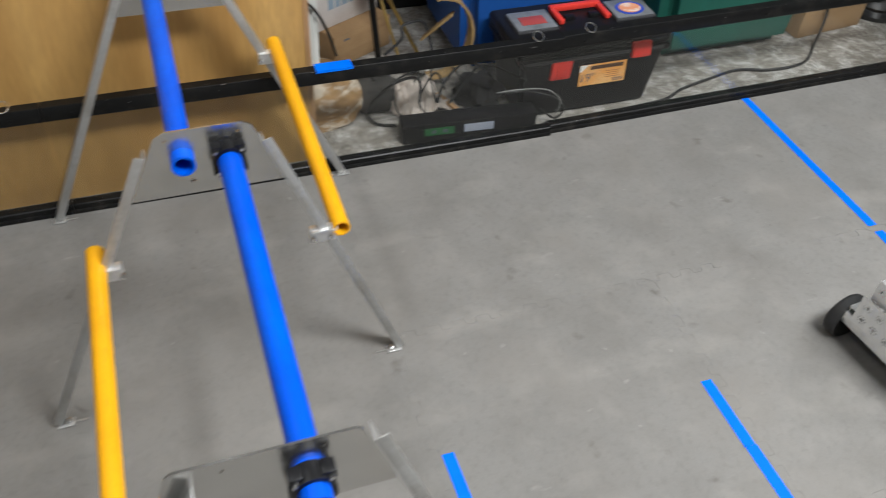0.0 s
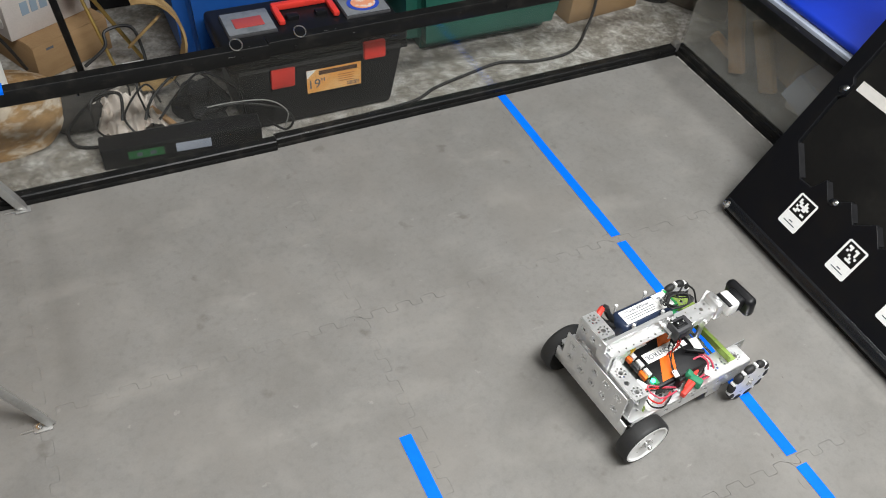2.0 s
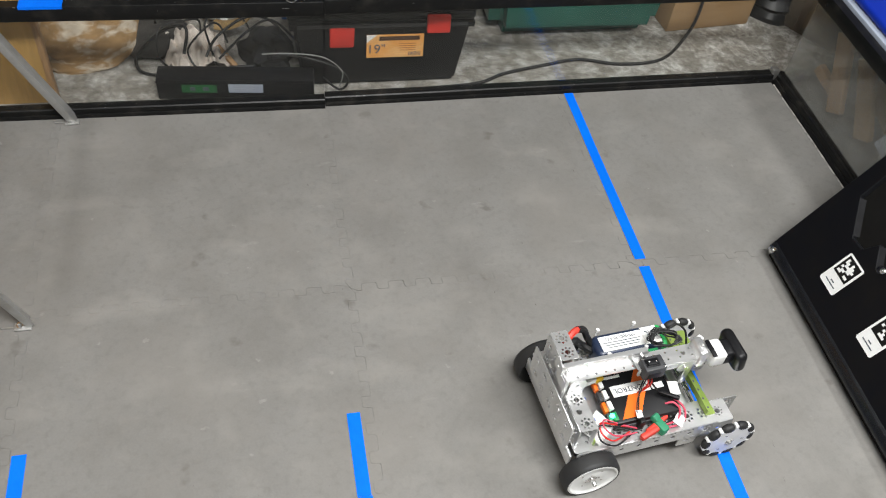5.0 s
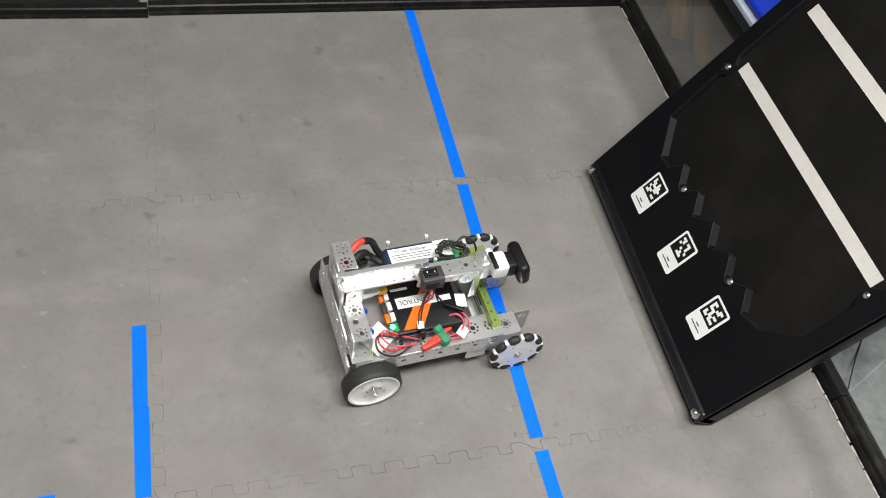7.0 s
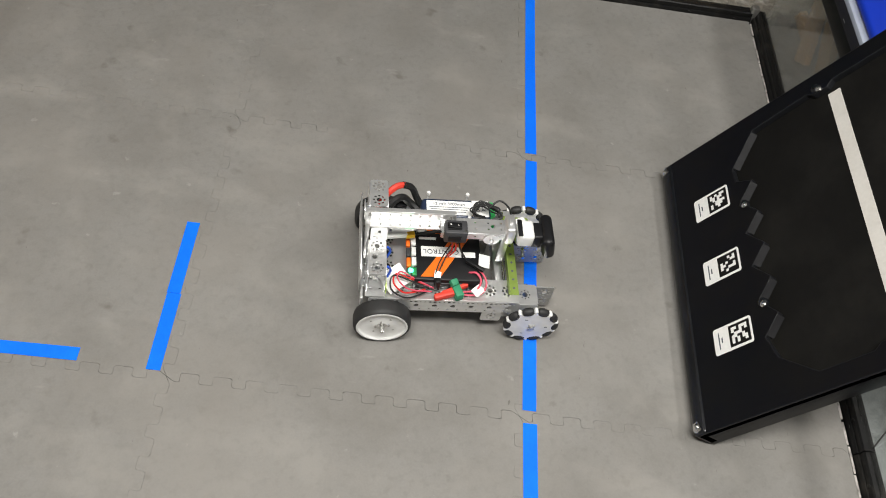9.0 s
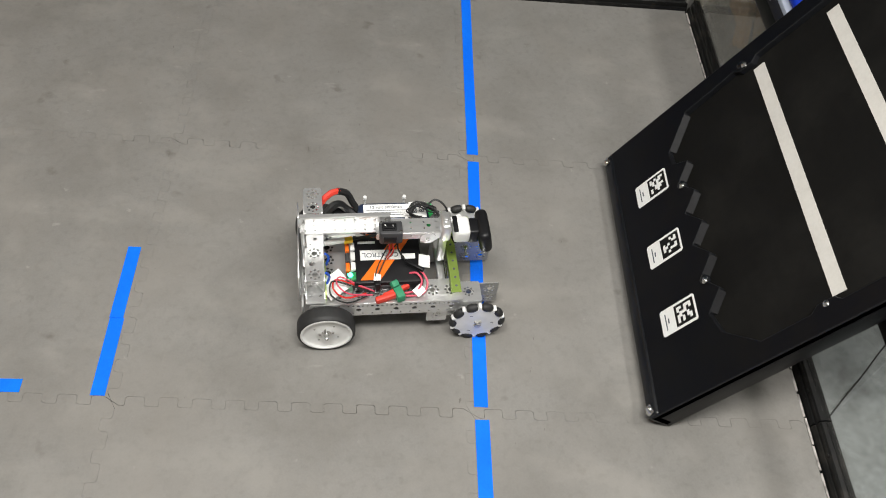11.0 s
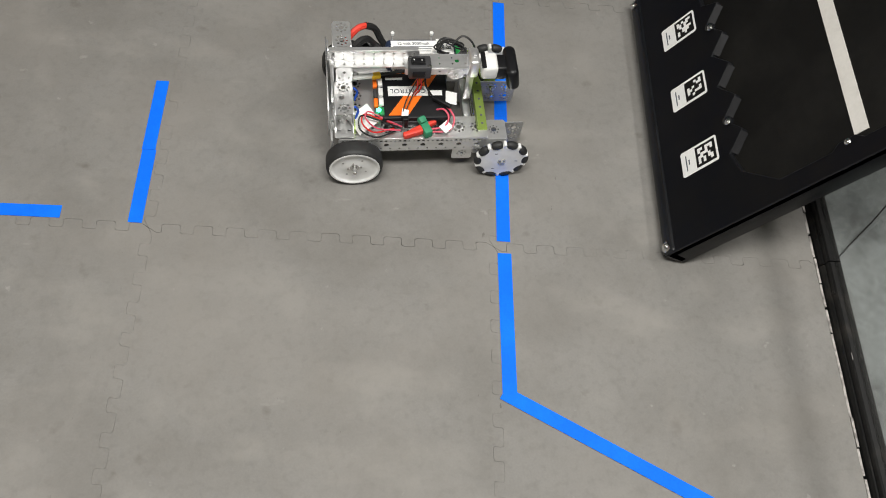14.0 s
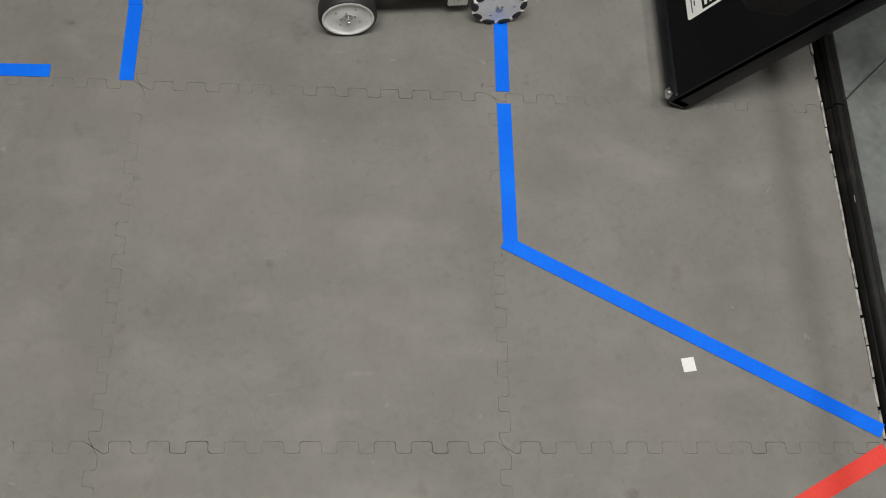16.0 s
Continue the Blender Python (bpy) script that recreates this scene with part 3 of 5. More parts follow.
    for x, y, z in ((0.0415, 0.369, 0.0005), (W - 0.041, 0.369, -0.0035), (0.203, 0.184, 0.003), (0.4185, 0.184, 0.003), (0.016, 0.018, 0.0030), (W - 0.016, 0.018, 0.0030)):
        part("screw", lathe(bmesh.new(), [(0.006, 0), (0.006, 0.003), (0.003, 0.0055), (0.0, 0.006)], 12, pose(x, y, z)), STEEL, t, "bright round screw head")
    for x, y in ((0.1955, 0.1795), (0.411, 0.1795), (0.034, 0.362)):
        part("screw_boss", lathe(bmesh.new(), [(0.0092, -0.006), (0.0092, 0.0005), (0.008, 0.0030), (0.0045, 0.0046), (0.0, 0.0050)], 20, pose(x, y, -0.001)), CHANNEL_BLACK, t, "glossy black domed boss")
    for x in (0.014, W - 0.014):
        part("corner_clip", box(box_bm(x, 0.020, 0.0045, 0.018, 0.012, 0.0016, 0.0006, pose(0, 0, 0, 0, 0, 20)), x + 0.003, 0.016, 0.0035, 0.010, 0.010, 0.006, 0.002, pose(0, 0, 0, 20, 0, 35)), STEEL, t, "crumpled bright foil at the corner")
    cells = (("100100", "110110", "011111", "100110", "011000", "110011"), ("110110", "010010", "100010", "001001", "000100", "001110"), ("110011", "100110", "111000", "001011", "101100", "110111"))
    for x, rows in zip((0.156, 0.304, 0.450), cells):
        d = part("tag_decal", prism(bmesh.new(), [(x - 0.026, 0.078), (x - 0.023, 0.075), (x + 0.023, 0.075), (x + 0.026, 0.078), (x + 0.026, 0.150), (x + 0.023, 0.153), (x - 0.023, 0.153), (x - 0.026, 0.150)], 0.0002, 0.0007), WHITE_PAPER, t, "white sticker with a black square pattern")
        part("tag_field", box_bm(x, 0.128, 0.0009, 0.042, 0.042, 0.0006), MATT_BLACK, d, "black square")
        bm = bmesh.new()
        c = 0.042 / 8
        for r, line in enumerate(rows):
            for k, v in enumerate(line):
                if v == "1":
                    box(bm, x - 2.5 * c + k * c, 0.128 + 2.5 * c - r * c, 0.0014, c, c, 0.0004)
        part("tag_cells", bm, WHITE_PAPER, d, "white square cells")
        bm = box_bm(x, 0.092, 0.0009, 0.010, 0.0025, 0.0004)
        box(bm, x, 0.086, 0.0009, 0.032, 0.0022, 0.0004)
        part("fine_print", bm, INK, d, "unreadable fine print")
    for x in (0.05, W - 0.05):
        part("rear_strut", box_bm(x, 0.60, -0.05, 0.02, 0.5, 0.03, 0.002), GLOSS_BLACK, t)
    return t


backdrop()


# ---- robot ----
LIME = mat("lime_green_film", (0.35, 0.48, 0.11), 0.38, 0.55, spots=(0.30, 0.42, 0.09), spot_scale=30)
ORANGE = mat("orange_plastic", (0.85, 0.16, 0.01), 0.45)
RED_WIRE = mat("red_insulation", (0.62, 0.02, 0.015), 0.45)
RED_SLEEVE = mat("red_sleeve", (0.70, 0.05, 0.03), 0.5, bump=0.1)
PINK_WIRE = mat("pink_red_insulation", (0.62, 0.07, 0.12), 0.45)
BLACK_WIRE = mat("black_insulation", (0.012, 0.012, 0.012), 0.5)
WHITE_WIRE = mat("white_insulation", (0.7, 0.7, 0.68), 0.5)
GREY_WIRE = mat("grey_insulation", (0.30, 0.30, 0.29), 0.5)
GREEN_TAPE = mat("green_tape", (0.03, 0.24, 0.12), 0.6, bump=0.2, bump_scale=200)
GREEN_BOARD = mat("green_circuit", (0.02, 0.20, 0.07), 0.4, spots=(0.03, 0.30, 0.10), spot_scale=60)
GREEN_PACK = mat("green_shrink_wrap", (0.03, 0.42, 0.10), 0.35)
BLUE_PACK = mat("blue_shrink_wrap", (0.022, 0.034, 0.07), 0.3)
YELLOW_PLASTIC = mat("yellow_plastic", (0.85, 0.52, 0.02), 0.4)
GREY_PLASTIC = mat("grey_plastic", (0.045, 0.045, 0.048), 0.45, bump=0.05)
WHEEL_WHITE = mat("white_wheel_plastic", (0.80, 0.80, 0.79), 0.4, spots=(0.70, 0.70, 0.68), spot_scale=25, grain=0.03)
LED = bpy.data.materials.new("green_glow")
LED.use_nodes = True
LED.node_tree.nodes["Principled BSDF"].inputs["Base Color"].default_value = (0.02, 0.6, 0.2, 1)
LED.node_tree.nodes["Principled BSDF"].inputs["Emission Color"].default_value = (0.05, 1.0, 0.42, 1)
LED.node_tree.nodes["Principled BSDF"].inputs["Emission Strength"].default_value = 14.0


def grid_holes(x0, x1, y0, y1, step=0.032):
    """Rosettes evenly spread over a kit plate."""
    nx, ny = max(1, round((x1 - x0) / step)), max(1, round((y1 - y0) / step))
    out = []
    for i in range(nx):
        for j in range(ny):
            out += rosette(x0 + (i + 0.5) * (x1 - x0) / nx, y0 + (j + 0.5) * (y1 - y0) / ny)
    return out


def kit_plate(parent, name, sx, sy, m, holes=None, material=None, thick=0.0018, label=""):
    """A perforated aluminium kit plate of sx by sy, centred, lying flat before m is applied."""
    material = material or ALU
    hs = holes if holes is not None else grid_holes(-sx / 2, sx / 2, -sy / 2, sy / 2)
    c = 0.0025
    out = [(-sx / 2 + c, -sy / 2), (sx / 2 - c, -sy / 2), (sx / 2, -sy / 2 + c), (sx / 2, sy / 2 - c), (sx / 2 - c, sy / 2), (-sx / 2 + c, sy / 2), (-sx / 2, sy / 2 - c), (-sx / 2, -sy / 2 + c)]
    return part(name, holed(out, hs, thick, material), material, parent, label, m)


def dots(sx, pitch, rows, r=0.0018):
    n = int(sx / pitch)
    return [(-sx / 2 + (i + 0.5) * sx / n, y, r) for i in range(n) for y in rows]


def drive_wheel(t, y, side):
    m = pose(-0.014, y, 0.0502, 90 if side < 0 else -90)
    tyre = [(0.0435, -0.014), (0.0465, -0.015), (0.0490, -0.0125), (0.0500, -0.007), (0.0500, 0.007), (0.0490, 0.0125), (0.0465, 0.015), (0.0435, 0.014), (0.0435, -0.014)]
    w = part("drive_wheel", lathe(bmesh.new(), tyre, 48, m), RUBBER, t, "smooth black rubber tyre on a white rim")
    rim = [(0.0, -0.010), (0.038, -0.010), (0.043, -0.0135), (0.0435, 0.0), (0.0445, 0.0150), (0.0415, 0.0152), (0.0400, 0.0125), (0.037, 0.0112), (0.016, 0.0098), (0.0145, 0.0105), (0.0, 0.0095)]
    part("rim", lathe(bmesh.new(), rim, 48, m), WHEEL_WHITE, w, "white plastic rim")
    hub = lathe(bmesh.new(), [(0.0085, 0.009), (0.0085, 0.0115), (0.004, 0.0115), (0.004, 0.022), (0.0032, 0.024), (0.0, 0.024)], 16, m)
    part("hub", hub, STEEL, w, "steel hub and axle end")
    for k in range(8):
        a = k * math.pi / 4 + 0.2
        r = 0.024 if k % 2 else 0.0115
        part("rim_bolt", lathe(bmesh.new(), [(0.0019, 0.0078), (0.0019, 0.0120 if r < 0.02 else 0.0098), (0.0, 0.0124 if r < 0.02 else 0.0100)], 8, m @ pose(r * math.cos(a), r * math.sin(a), 0.001)), RUBBED, w)


def omni_wheel(t, x, y, side):
    m = pose(x, y, 0.0505, 90 if side < 0 else -90)
    disc = [(0.0, -0.0035), (0.040, -0.0035), (0.0425, -0.001), (0.0425, 0.004), (0.041, 0.0065), (0.015, 0.0075), (0.0, 0.0075)]
    w = part("omni_wheel", lathe(bmesh.new(), disc, 40, m), WHEEL_WHITE, t, "white omni wheel with black side rollers")
    for k in range(10):
        a = 2 * math.pi * k / 10
        prof = [(0.0048, -0.0098), (0.0064, -0.008), (0.0074, -0.004), (0.0078, 0), (0.0074, 0.004), (0.0064, 0.008), (0.0048, 0.0098)]
        rm = m @ pose(0.0425 * math.cos(a), 0.0425 * math.sin(a), 0.0015, 0, 0, math.degrees(a)) @ pose(0, 0, 0, 90)
        part("roller", lathe(bmesh.new(), prof, 14, rm), RUBBER, w, "black rubber roller")
        b = a + math.pi / 10
        part("roller_bracket", box_bm(0, 0, 0, 0.010, 0.006, 0.011, 0.0015, segs=1), WHEEL_WHITE, w, "", m @ pose(0.0440 * math.cos(b), 0.0440 * math.sin(b), 0.0015, 0, 0, math.degrees(b)))
    for k in range(4):
        a = math.pi / 4 + k * math.pi / 2
        part("hub_bolt", lathe(bmesh.new(), [(0.0022, 0.0075), (0.0022, 0.0100), (0.0, 0.0104)], 8, m @ pose(0.006 * math.cos(a), 0.006 * math.sin(a), 0)), ALU_DULL, w)
    for k in range(3):
        a = k * 2 * math.pi / 3
        part("slot", box_bm(0.026 * math.cos(a), 0.026 * math.sin(a), 0.0072, 0.005, 0.0015, 0.0006), INK, w, "", m)
    part("axle", rod_bm((x, y - side * 0.03, 0.0505), (x, y + side * 0.012, 0.0505), 0.003, 12), ALU_DULL, w)


def robot(m):
    t = thing("wheeled_robot", "small wheeled robot of perforated aluminium with loose wires", "robot", m)
    # chassis
    kit_plate(t, "base_plate", 0.212, 0.146, pose(0.050, 0.0, 0.0935), [h for x in (-0.088, -0.058, 0.0, 0.06) for y in (-0.056, -0.028, 0.0, 0.028, 0.056) for h in rosette(x, y, 0.0055, 0.0024, 0.0095)])
    for side in (-1, 1):
        y = side * 0.0995
        kit_plate(t, "side_rail", 0.262, 0.034, pose(0.090, y, 0.0835, 90), [(-0.123 + 0.0082 * i, 0.0105, 0.0031 if i % 4 < 2 else 0.0020) for i in range(31)] + dots(0.262, 0.016, (-0.0115,), 0.0021) + [(x, -0.001, 0.0048) for x in (-0.112, -0.08, -0.048, -0.016, 0.016, 0.048, 0.08, 0.112)])
        kit_plate(t, "rail_top", 0.262, 0.044, pose(0.090, side * 0.077, 0.1005), [h for x in (-0.112, -0.080, -0.048, -0.016, 0.016, 0.048, 0.080, 0.112) for h in rosette(x, 0.0, 0.0046, 0.0022, 0.0092)])
        kit_plate(t, "rail_inner", 0.262, 0.034, pose(0.090, side * 0.0545, 0.0835, 90), dots(0.262, 0.016, (0.008, -0.008), 0.002))
        mat_b = LIME if side > 0 else ALU
        x = 0.231
        kit_plate(t, "front_block_top", 0.052, 0.040, pose(x, side * 0.075, 0.0885), rosette(0.004, 0, 0.005), mat_b)
        kit_plate(t, "front_block_side", 0.060, 0.040, pose(x - 0.004, side * 0.0955, 0.069, 90), rosette(0.004, 0) + [(-0.02, 0.01, 0.002), (-0.02, -0.01, 0.002)], ALU)
        kit_plate(t, "front_block_side", 0.060, 0.040, pose(x - 0.004, side * 0.0545, 0.069, 90), rosette(0.004, 0), mat_b)
        kit_plate(t, "hanger_plate", 0.036, 0.030, pose(0.180, side * 0.094, 0.046, 90), rosette(0, 0, 0.003), ALU)
    part("rear_cross_channel", box_bm(-0.052, 0, 0.082, 0.004, 0.196, 0.030, 0.001), ALU, t)
    part("front_cross_channel", box_bm(0.195, 0, 0.066, 0.016, 0.105, 0.018, 0.001), ALU, t)
    for y in (-0.045, 0.03):
        part("drive_motor", rod_bm((-0.015, y - 0.035, 0.066), (-0.015, y + 0.03, 0.066), 0.0175, 20), GREY_PLASTIC, t, "dark round drive motor")
    part("under_tray", box_bm(0.085, 0, 0.078, 0.11, 0.10, 0.004), BLACK_PLASTIC, t)
    # rear towers
    kit_plate(t, "tower_top", 0.030, 0.070, pose(-0.030, -0.055, 0.158), [h for y in (-0.022, 0.0, 0.022) for h in (rosette(0, y, 0.0046, 0.0021, 0.0088) if y else [(-0.004, 0, 0.0048)])])
    kit_plate(t, "tower_face", 0.056, 0.070, pose(-0.015, -0.055, 0.129, 0, 90), dots(0.056, 0.012, (-0.024, -0.008, 0.008, 0.024), 0.0025))
    kit_plate(t, "tower_back", 0.056, 0.070, pose(-0.045, -0.055, 0.129, 0, 90), grid_holes(-0.028, 0.028, -0.035, 0.035))
    kit_plate(t, "tower_top", 0.030, 0.056, pose(-0.030, 0.044, 0.204), [h for y in (-0.014, 0.014) for h in rosette(0, y, 0.0046, 0.0021, 0.0088)])
    kit_plate(t, "tower_face", 0.102, 0.056, pose(-0.015, 0.044, 0.152, 0, 90), dots(0.102, 0.016, (-0.018, 0.0, 0.018), 0.0025))
    kit_plate(t, "tower_back", 0.102, 0.056, pose(-0.045, 0.044, 0.152, 0, 90), grid_holes(-0.05, 0.05, -0.028, 0.028))
    kit_plate(t, "rear_shelf", 0.034, 0.20, pose(-0.030, 0, 0.106), dots(0.034, 0.016, (-0.085, -0.065, -0.045, -0.02, 0.0, 0.02, 0.045, 0.085), 0.0032))
    kit_plate(t, "corner_plate", 0.028, 0.034, pose(-0.028, -0.020, 0.176, 90), [(0, 0.006, 0.003), (-0.008, -0.008, 0.0018), (0.008, -0.008, 0.0018)])
    for y in (-0.068, -0.028):
        part("blue_wire", hose_pipe(bmesh.new(), [(-0.012, y, 0.150), (-0.006, y + 0.003, 0.135), (-0.011, y, 0.118)], 0.0022, 6), mat("blue_insulation", (0.02, 0.10, 0.60), 0.5), t)
    kit_plate(t, "rear_panel", 0.070, 0.164, pose(-0.0565, -0.002, 0.126, 0, 90), grid_holes(-0.032, 0.032, -0.078, 0.078))
    kit_plate(t, "lime_strip", 0.018, 0.074, pose(-0.0125, -0.056, 0.112, 0, 90), dots(0.018, 0.016, (-0.024, 0.0, 0.024), 0.0022), LIME, label="lime green perforated strip")
    # upper beam and arm
    kit_plate(t, "beam_top", 0.148, 0.034, pose(0.022, -0.002, 0.193), dots(0.148, 0.016, (-0.011, 0.011), 0.0019))
    kit_plate(t, "beam_web", 0.152, 0.024, pose(0.022, -0.0045, 0.2045, 90), dots(0.152, 0.016, (-0.007, 0.006), 0.0017))
    kit_plate(t, "beam_flange", 0.152, 0.007, pose(0.022, -0.0002, 0.2165), [])
    kit_plate(t, "beam_end", 0.026, 0.024, pose(-0.054, 0.008, 0.206, 90, 0, 90), [(0, 0, 0.004)])
    for x in (-0.046, 0.088):
        part("beam_bolt", rod_bm((x, -0.010, 0.207), (x, 0.006, 0.207), 0.003, 8), STEEL, t)
    part("rear_post", box_bm(-0.048, -0.002, 0.150, 0.006, 0.034, 0.100, 0.001), ALU, t)
    kit_plate(t, "arm_plate", 0.118, 0.030, pose(0.132, -0.012, 0.199), dots(0.11, 0.022, (-0.006, 0.007), 0.0018) + [(0.03, 0, 0.004)])
    kit_plate(t, "arm_side", 0.118, 0.014, pose(0.132, -0.0275, 0.191, 90), [(-0.035, 0, 0.002), (0.0, 0, 0.002)])
    part("arm_disc", rod_bm((0.160, -0.0285, 0.187), (0.160, -0.0305, 0.187), 0.0135, 24), ALU, t, "round aluminium pivot disc")
    part("arm_pivot", rod_bm((0.160, -0.028, 0.187), (0.160, -0.034, 0.187), 0.0035, 10), STEEL, t)
    part("front_post", box_bm(0.190, -0.012, 0.150, 0.014, 0.004, 0.10, 0.001), ALU, t)
    part("arm_clamp", box(box_bm(0.190, -0.014, 0.197, 0.018, 0.038, 0.040, 0.006, segs=3), 0.190, -0.014, 0.2185, 0.006, 0.012, 0.006, 0.002), ALU, t, "bright clamp wrapped in clear tape")
    # switch
    sw = part("power_switch", box_bm(0.097, -0.026, 0.200, 0.038, 0.028, 0.028, 0.003), GREY_PLASTIC, t, "dark grey switch box with a rocker")
    part("rocker_frame", box_bm(0.094, -0.026, 0.2145, 0.024, 0.015, 0.003, 0.001), BLACK_PLASTIC, sw)
    part("rocker", box_bm(0.094, -0.026, 0.2168, 0.021, 0.011, 0.004, 0.001, pose(0, 0, 0, 0, 6)), BLACK_PLASTIC, sw)
    part("rocker_mark", box(box_bm(0.100, -0.026, 0.2186, 0.0008, 0.003, 0.0008), 0.087, -0.026, 0.2196, 0.0022, 0.0022, 0.0008), WHITE_PAPER, sw, "white rocker mark")
    part("rocker_frame", box_bm(0.095, -0.0405, 0.199, 0.022, 0.002, 0.014, 0.001), BLACK_PLASTIC, sw)
    for dx, dy in ((0.0155, -0.009), (-0.0155, 0.010)):
        part("screw", lathe(bmesh.new(), [(0.0024, 0), (0.0024, 0.001), (0, 0.0014)], 10, pose(0.097 + dx, -0.026 + dy, 0.2138)), STEEL, sw)
    # webcam
    w = part("webcam", box_bm(0.216, -0.022, 0.198, 0.028, 0.038, 0.030, 0.006, segs=3), WHITE_PLASTIC, t, "white webcam with a black front hood")
    part("webcam_slot", box_bm(0.205, -0.022, 0.2132, 0.008, 0.034, 0.003, 0.001), BLACK_PLASTIC, w)
    part("webcam_neck", box_bm(0.236, -0.022, 0.195, 0.020, 0.034, 0.030, 0.005, segs=3), BLACK_PLASTIC, w, "black plastic neck")
    part("webcam_hood", box_bm(0.256, -0.020, 0.190, 0.022, 0.066, 0.048, 0.010, pose(0, 0, 0, 0, -12), 4), BLACK_PLASTIC, w, "rounded black plastic hood")
    part("webcam_mount", box_bm(0.205, 0.014, 0.166, 0.044, 0.012, 0.030, 0.003, pose(0, 0, 0, 0, 0, 25)), WHITE_PLASTIC, w, "folded white paper wedge")
    # control hub
    hub = part("control_hub", box_bm(0.094, -0.026, 0.112, 0.120, 0.100, 0.030, 0.005), BLACK_PLASTIC, t, "black control hub with orange stripe and connectors")
    stripe = [(0.046, -0.070), (0.080, -0.070), (0.138, 0.020), (0.108, 0.020)]
    part("orange_stripe", prism(bmesh.new(), stripe, 0.1268, 0.1278), ORANGE, hub, "orange diagonal stripe")
    part("name_label", box_bm(0.083, -0.018, 0.1282, 0.070, 0.021, 0.0008), WHITE_PAPER, hub, "pale name label")
    part("label_text", lettering("CONTROL", 0.013, INK), INK, hub, "", pose(0.083, -0.018, 0.1289, 0, 0, 180))
    part("hub_text", box_bm(0.132, -0.022, 0.1276, 0.022, 0.011, 0.0006), WHITE_PAPER, hub, "pale print block")
    part("hub_text", box_bm(0.060, 0.010, 0.1276, 0.030, 0.005, 0.0006), WHITE_PAPER, hub, "unreadable pale print")
    for k in range(4):
        y = -0.062 + k * 0.021
        part("connector", box_bm(0.035, y, 0.126, 0.008, 0.016, 0.010, 0.001), WHITE_PLASTIC if k != 0 else GREEN_BOARD, hub)
        part("port_strip", box_bm(0.026, y, 0.123, 0.007, 0.018, 0.010, 0.001), ORANGE if k % 2 else GREY_PLASTIC, hub)
    for k in range(6):
        part("connector", box_bm(0.050 + k * 0.016, 0.026, 0.121, 0.012, 0.007, 0.012, 0.001), ORANGE if k % 3 else WHITE_PLASTIC, hub)
    for k in range(3):
        part("connector", box_bm(0.148, -0.062 + k * 0.024, 0.119, 0.009, 0.015, 0.012, 0.001), ORANGE if k % 2 == 0 else BLACK_PLASTIC, hub)
    part("status_light", lathe(bmesh.new(), [(0.0042, 0), (0.0042, 0.002), (0.0025, 0.004), (0, 0.0045)], 14, pose(0.029, -0.0615, 0.1312)), LED, hub, "lit green status light")
    part("side_port", box_bm(0.085, -0.0765, 0.112, 0.070, 0.003, 0.014, 0.001), GREY_PLASTIC, hub)
    ex = part("expansion_strip", box_bm(0.098, 0.031, 0.106, 0.120, 0.012, 0.018, 0.002), BLACK_PLASTIC, t, "black strip of small ports")
    for k in range(9):
        part("port_ring", lathe(bmesh.new(), [(0.0026, 0), (0.0038, 0), (0.0038, 0.002), (0.0026, 0.002), (0.0026, 0)], 10, pose(0.046 + k * 0.0125, 0.031, 0.115)), RUBBED, ex)
    # battery pack
    b = part("battery_pack", box_bm(0.112, 0.064, 0.126, 0.128, 0.047, 0.046, 0.011, segs=3), BLUE_PACK, t, "dark blue shrink-wrapped battery pack with white label")
    part("end_wrap", box_bm(0.176, 0.064, 0.124, 0.014, 0.046, 0.042, 0.006), GREEN_PACK, b, "bright green end wrap")
    part("battery_label", box_bm(0.110, 0.063, 0.1493, 0.104, 0.030, 0.0010), WHITE_PAPER, b, "white printed label")
    part("battery_label", box_bm(0.108, 0.0400, 0.130, 0.100, 0.0010, 0.024), WHITE_PAPER, b, "white printed label")
    part("label_text", lettering("12 volt 3000mah", 0.0085, INK), INK, b, "", pose(0.098, 0.071, 0.1500))
    for k in range(3):
        part("label_line", box_bm(0.098, 0.064 - k * 0.005, 0.1500, 0.072 - 0.006 * k, 0.0013, 0.0004), INK, b, "unreadable small print")
        part("label_line", box_bm(0.108, 0.0393, 0.137 - k * 0.006, 0.088 - 0.008 * k, 0.0004, 0.0013), INK, b, "unreadable small print")
    part("white_patch", box_bm(0.154, 0.063, 0.1508, 0.030, 0.035, 0.0020, 0.0006), WHITE_PAPER, b, "white tape patch with handwriting")
    part("patch_text", lettering("Bad", 0.012, INK), INK, b, "", pose(0.1485, 0.063, 0.1522, 0, 0, 90))
    part("patch_text", lettering("B2", 0.012, INK), INK, b, "", pose(0.1610, 0.063, 0.1522, 0, 0, 90))
    for x in (0.062, 0.132):
        for y in (0.0385, 0.0895):
            part("standoff", rod(rod_bm((x, y, 0.100), (x, y, 0.152), 0.0018, 8), (x, y, 0.152), (x, y, 0.158), 0.0034, 8), WHEEL_WHITE, t)
    # front bars and plates
    bar = box(box_bm(0.211, 0, 0.1035, 0.018, 0.170, 0.002), 0.2025, 0, 0.110, 0.002, 0.170, 0.014)
    lb = part("lime_cross_bar", bar, LIME, t, "lime green angle bar")
    # Dark discs on top paint in the shade inside the bar's holes.
    for k in range(9):
        part("hole_shade_disc", rod_bm((0.2125, -0.072 + k * 0.018, 0.1043), (0.2125, -0.072 + k * 0.018, 0.1049), 0.0022, 10), INK, lb)
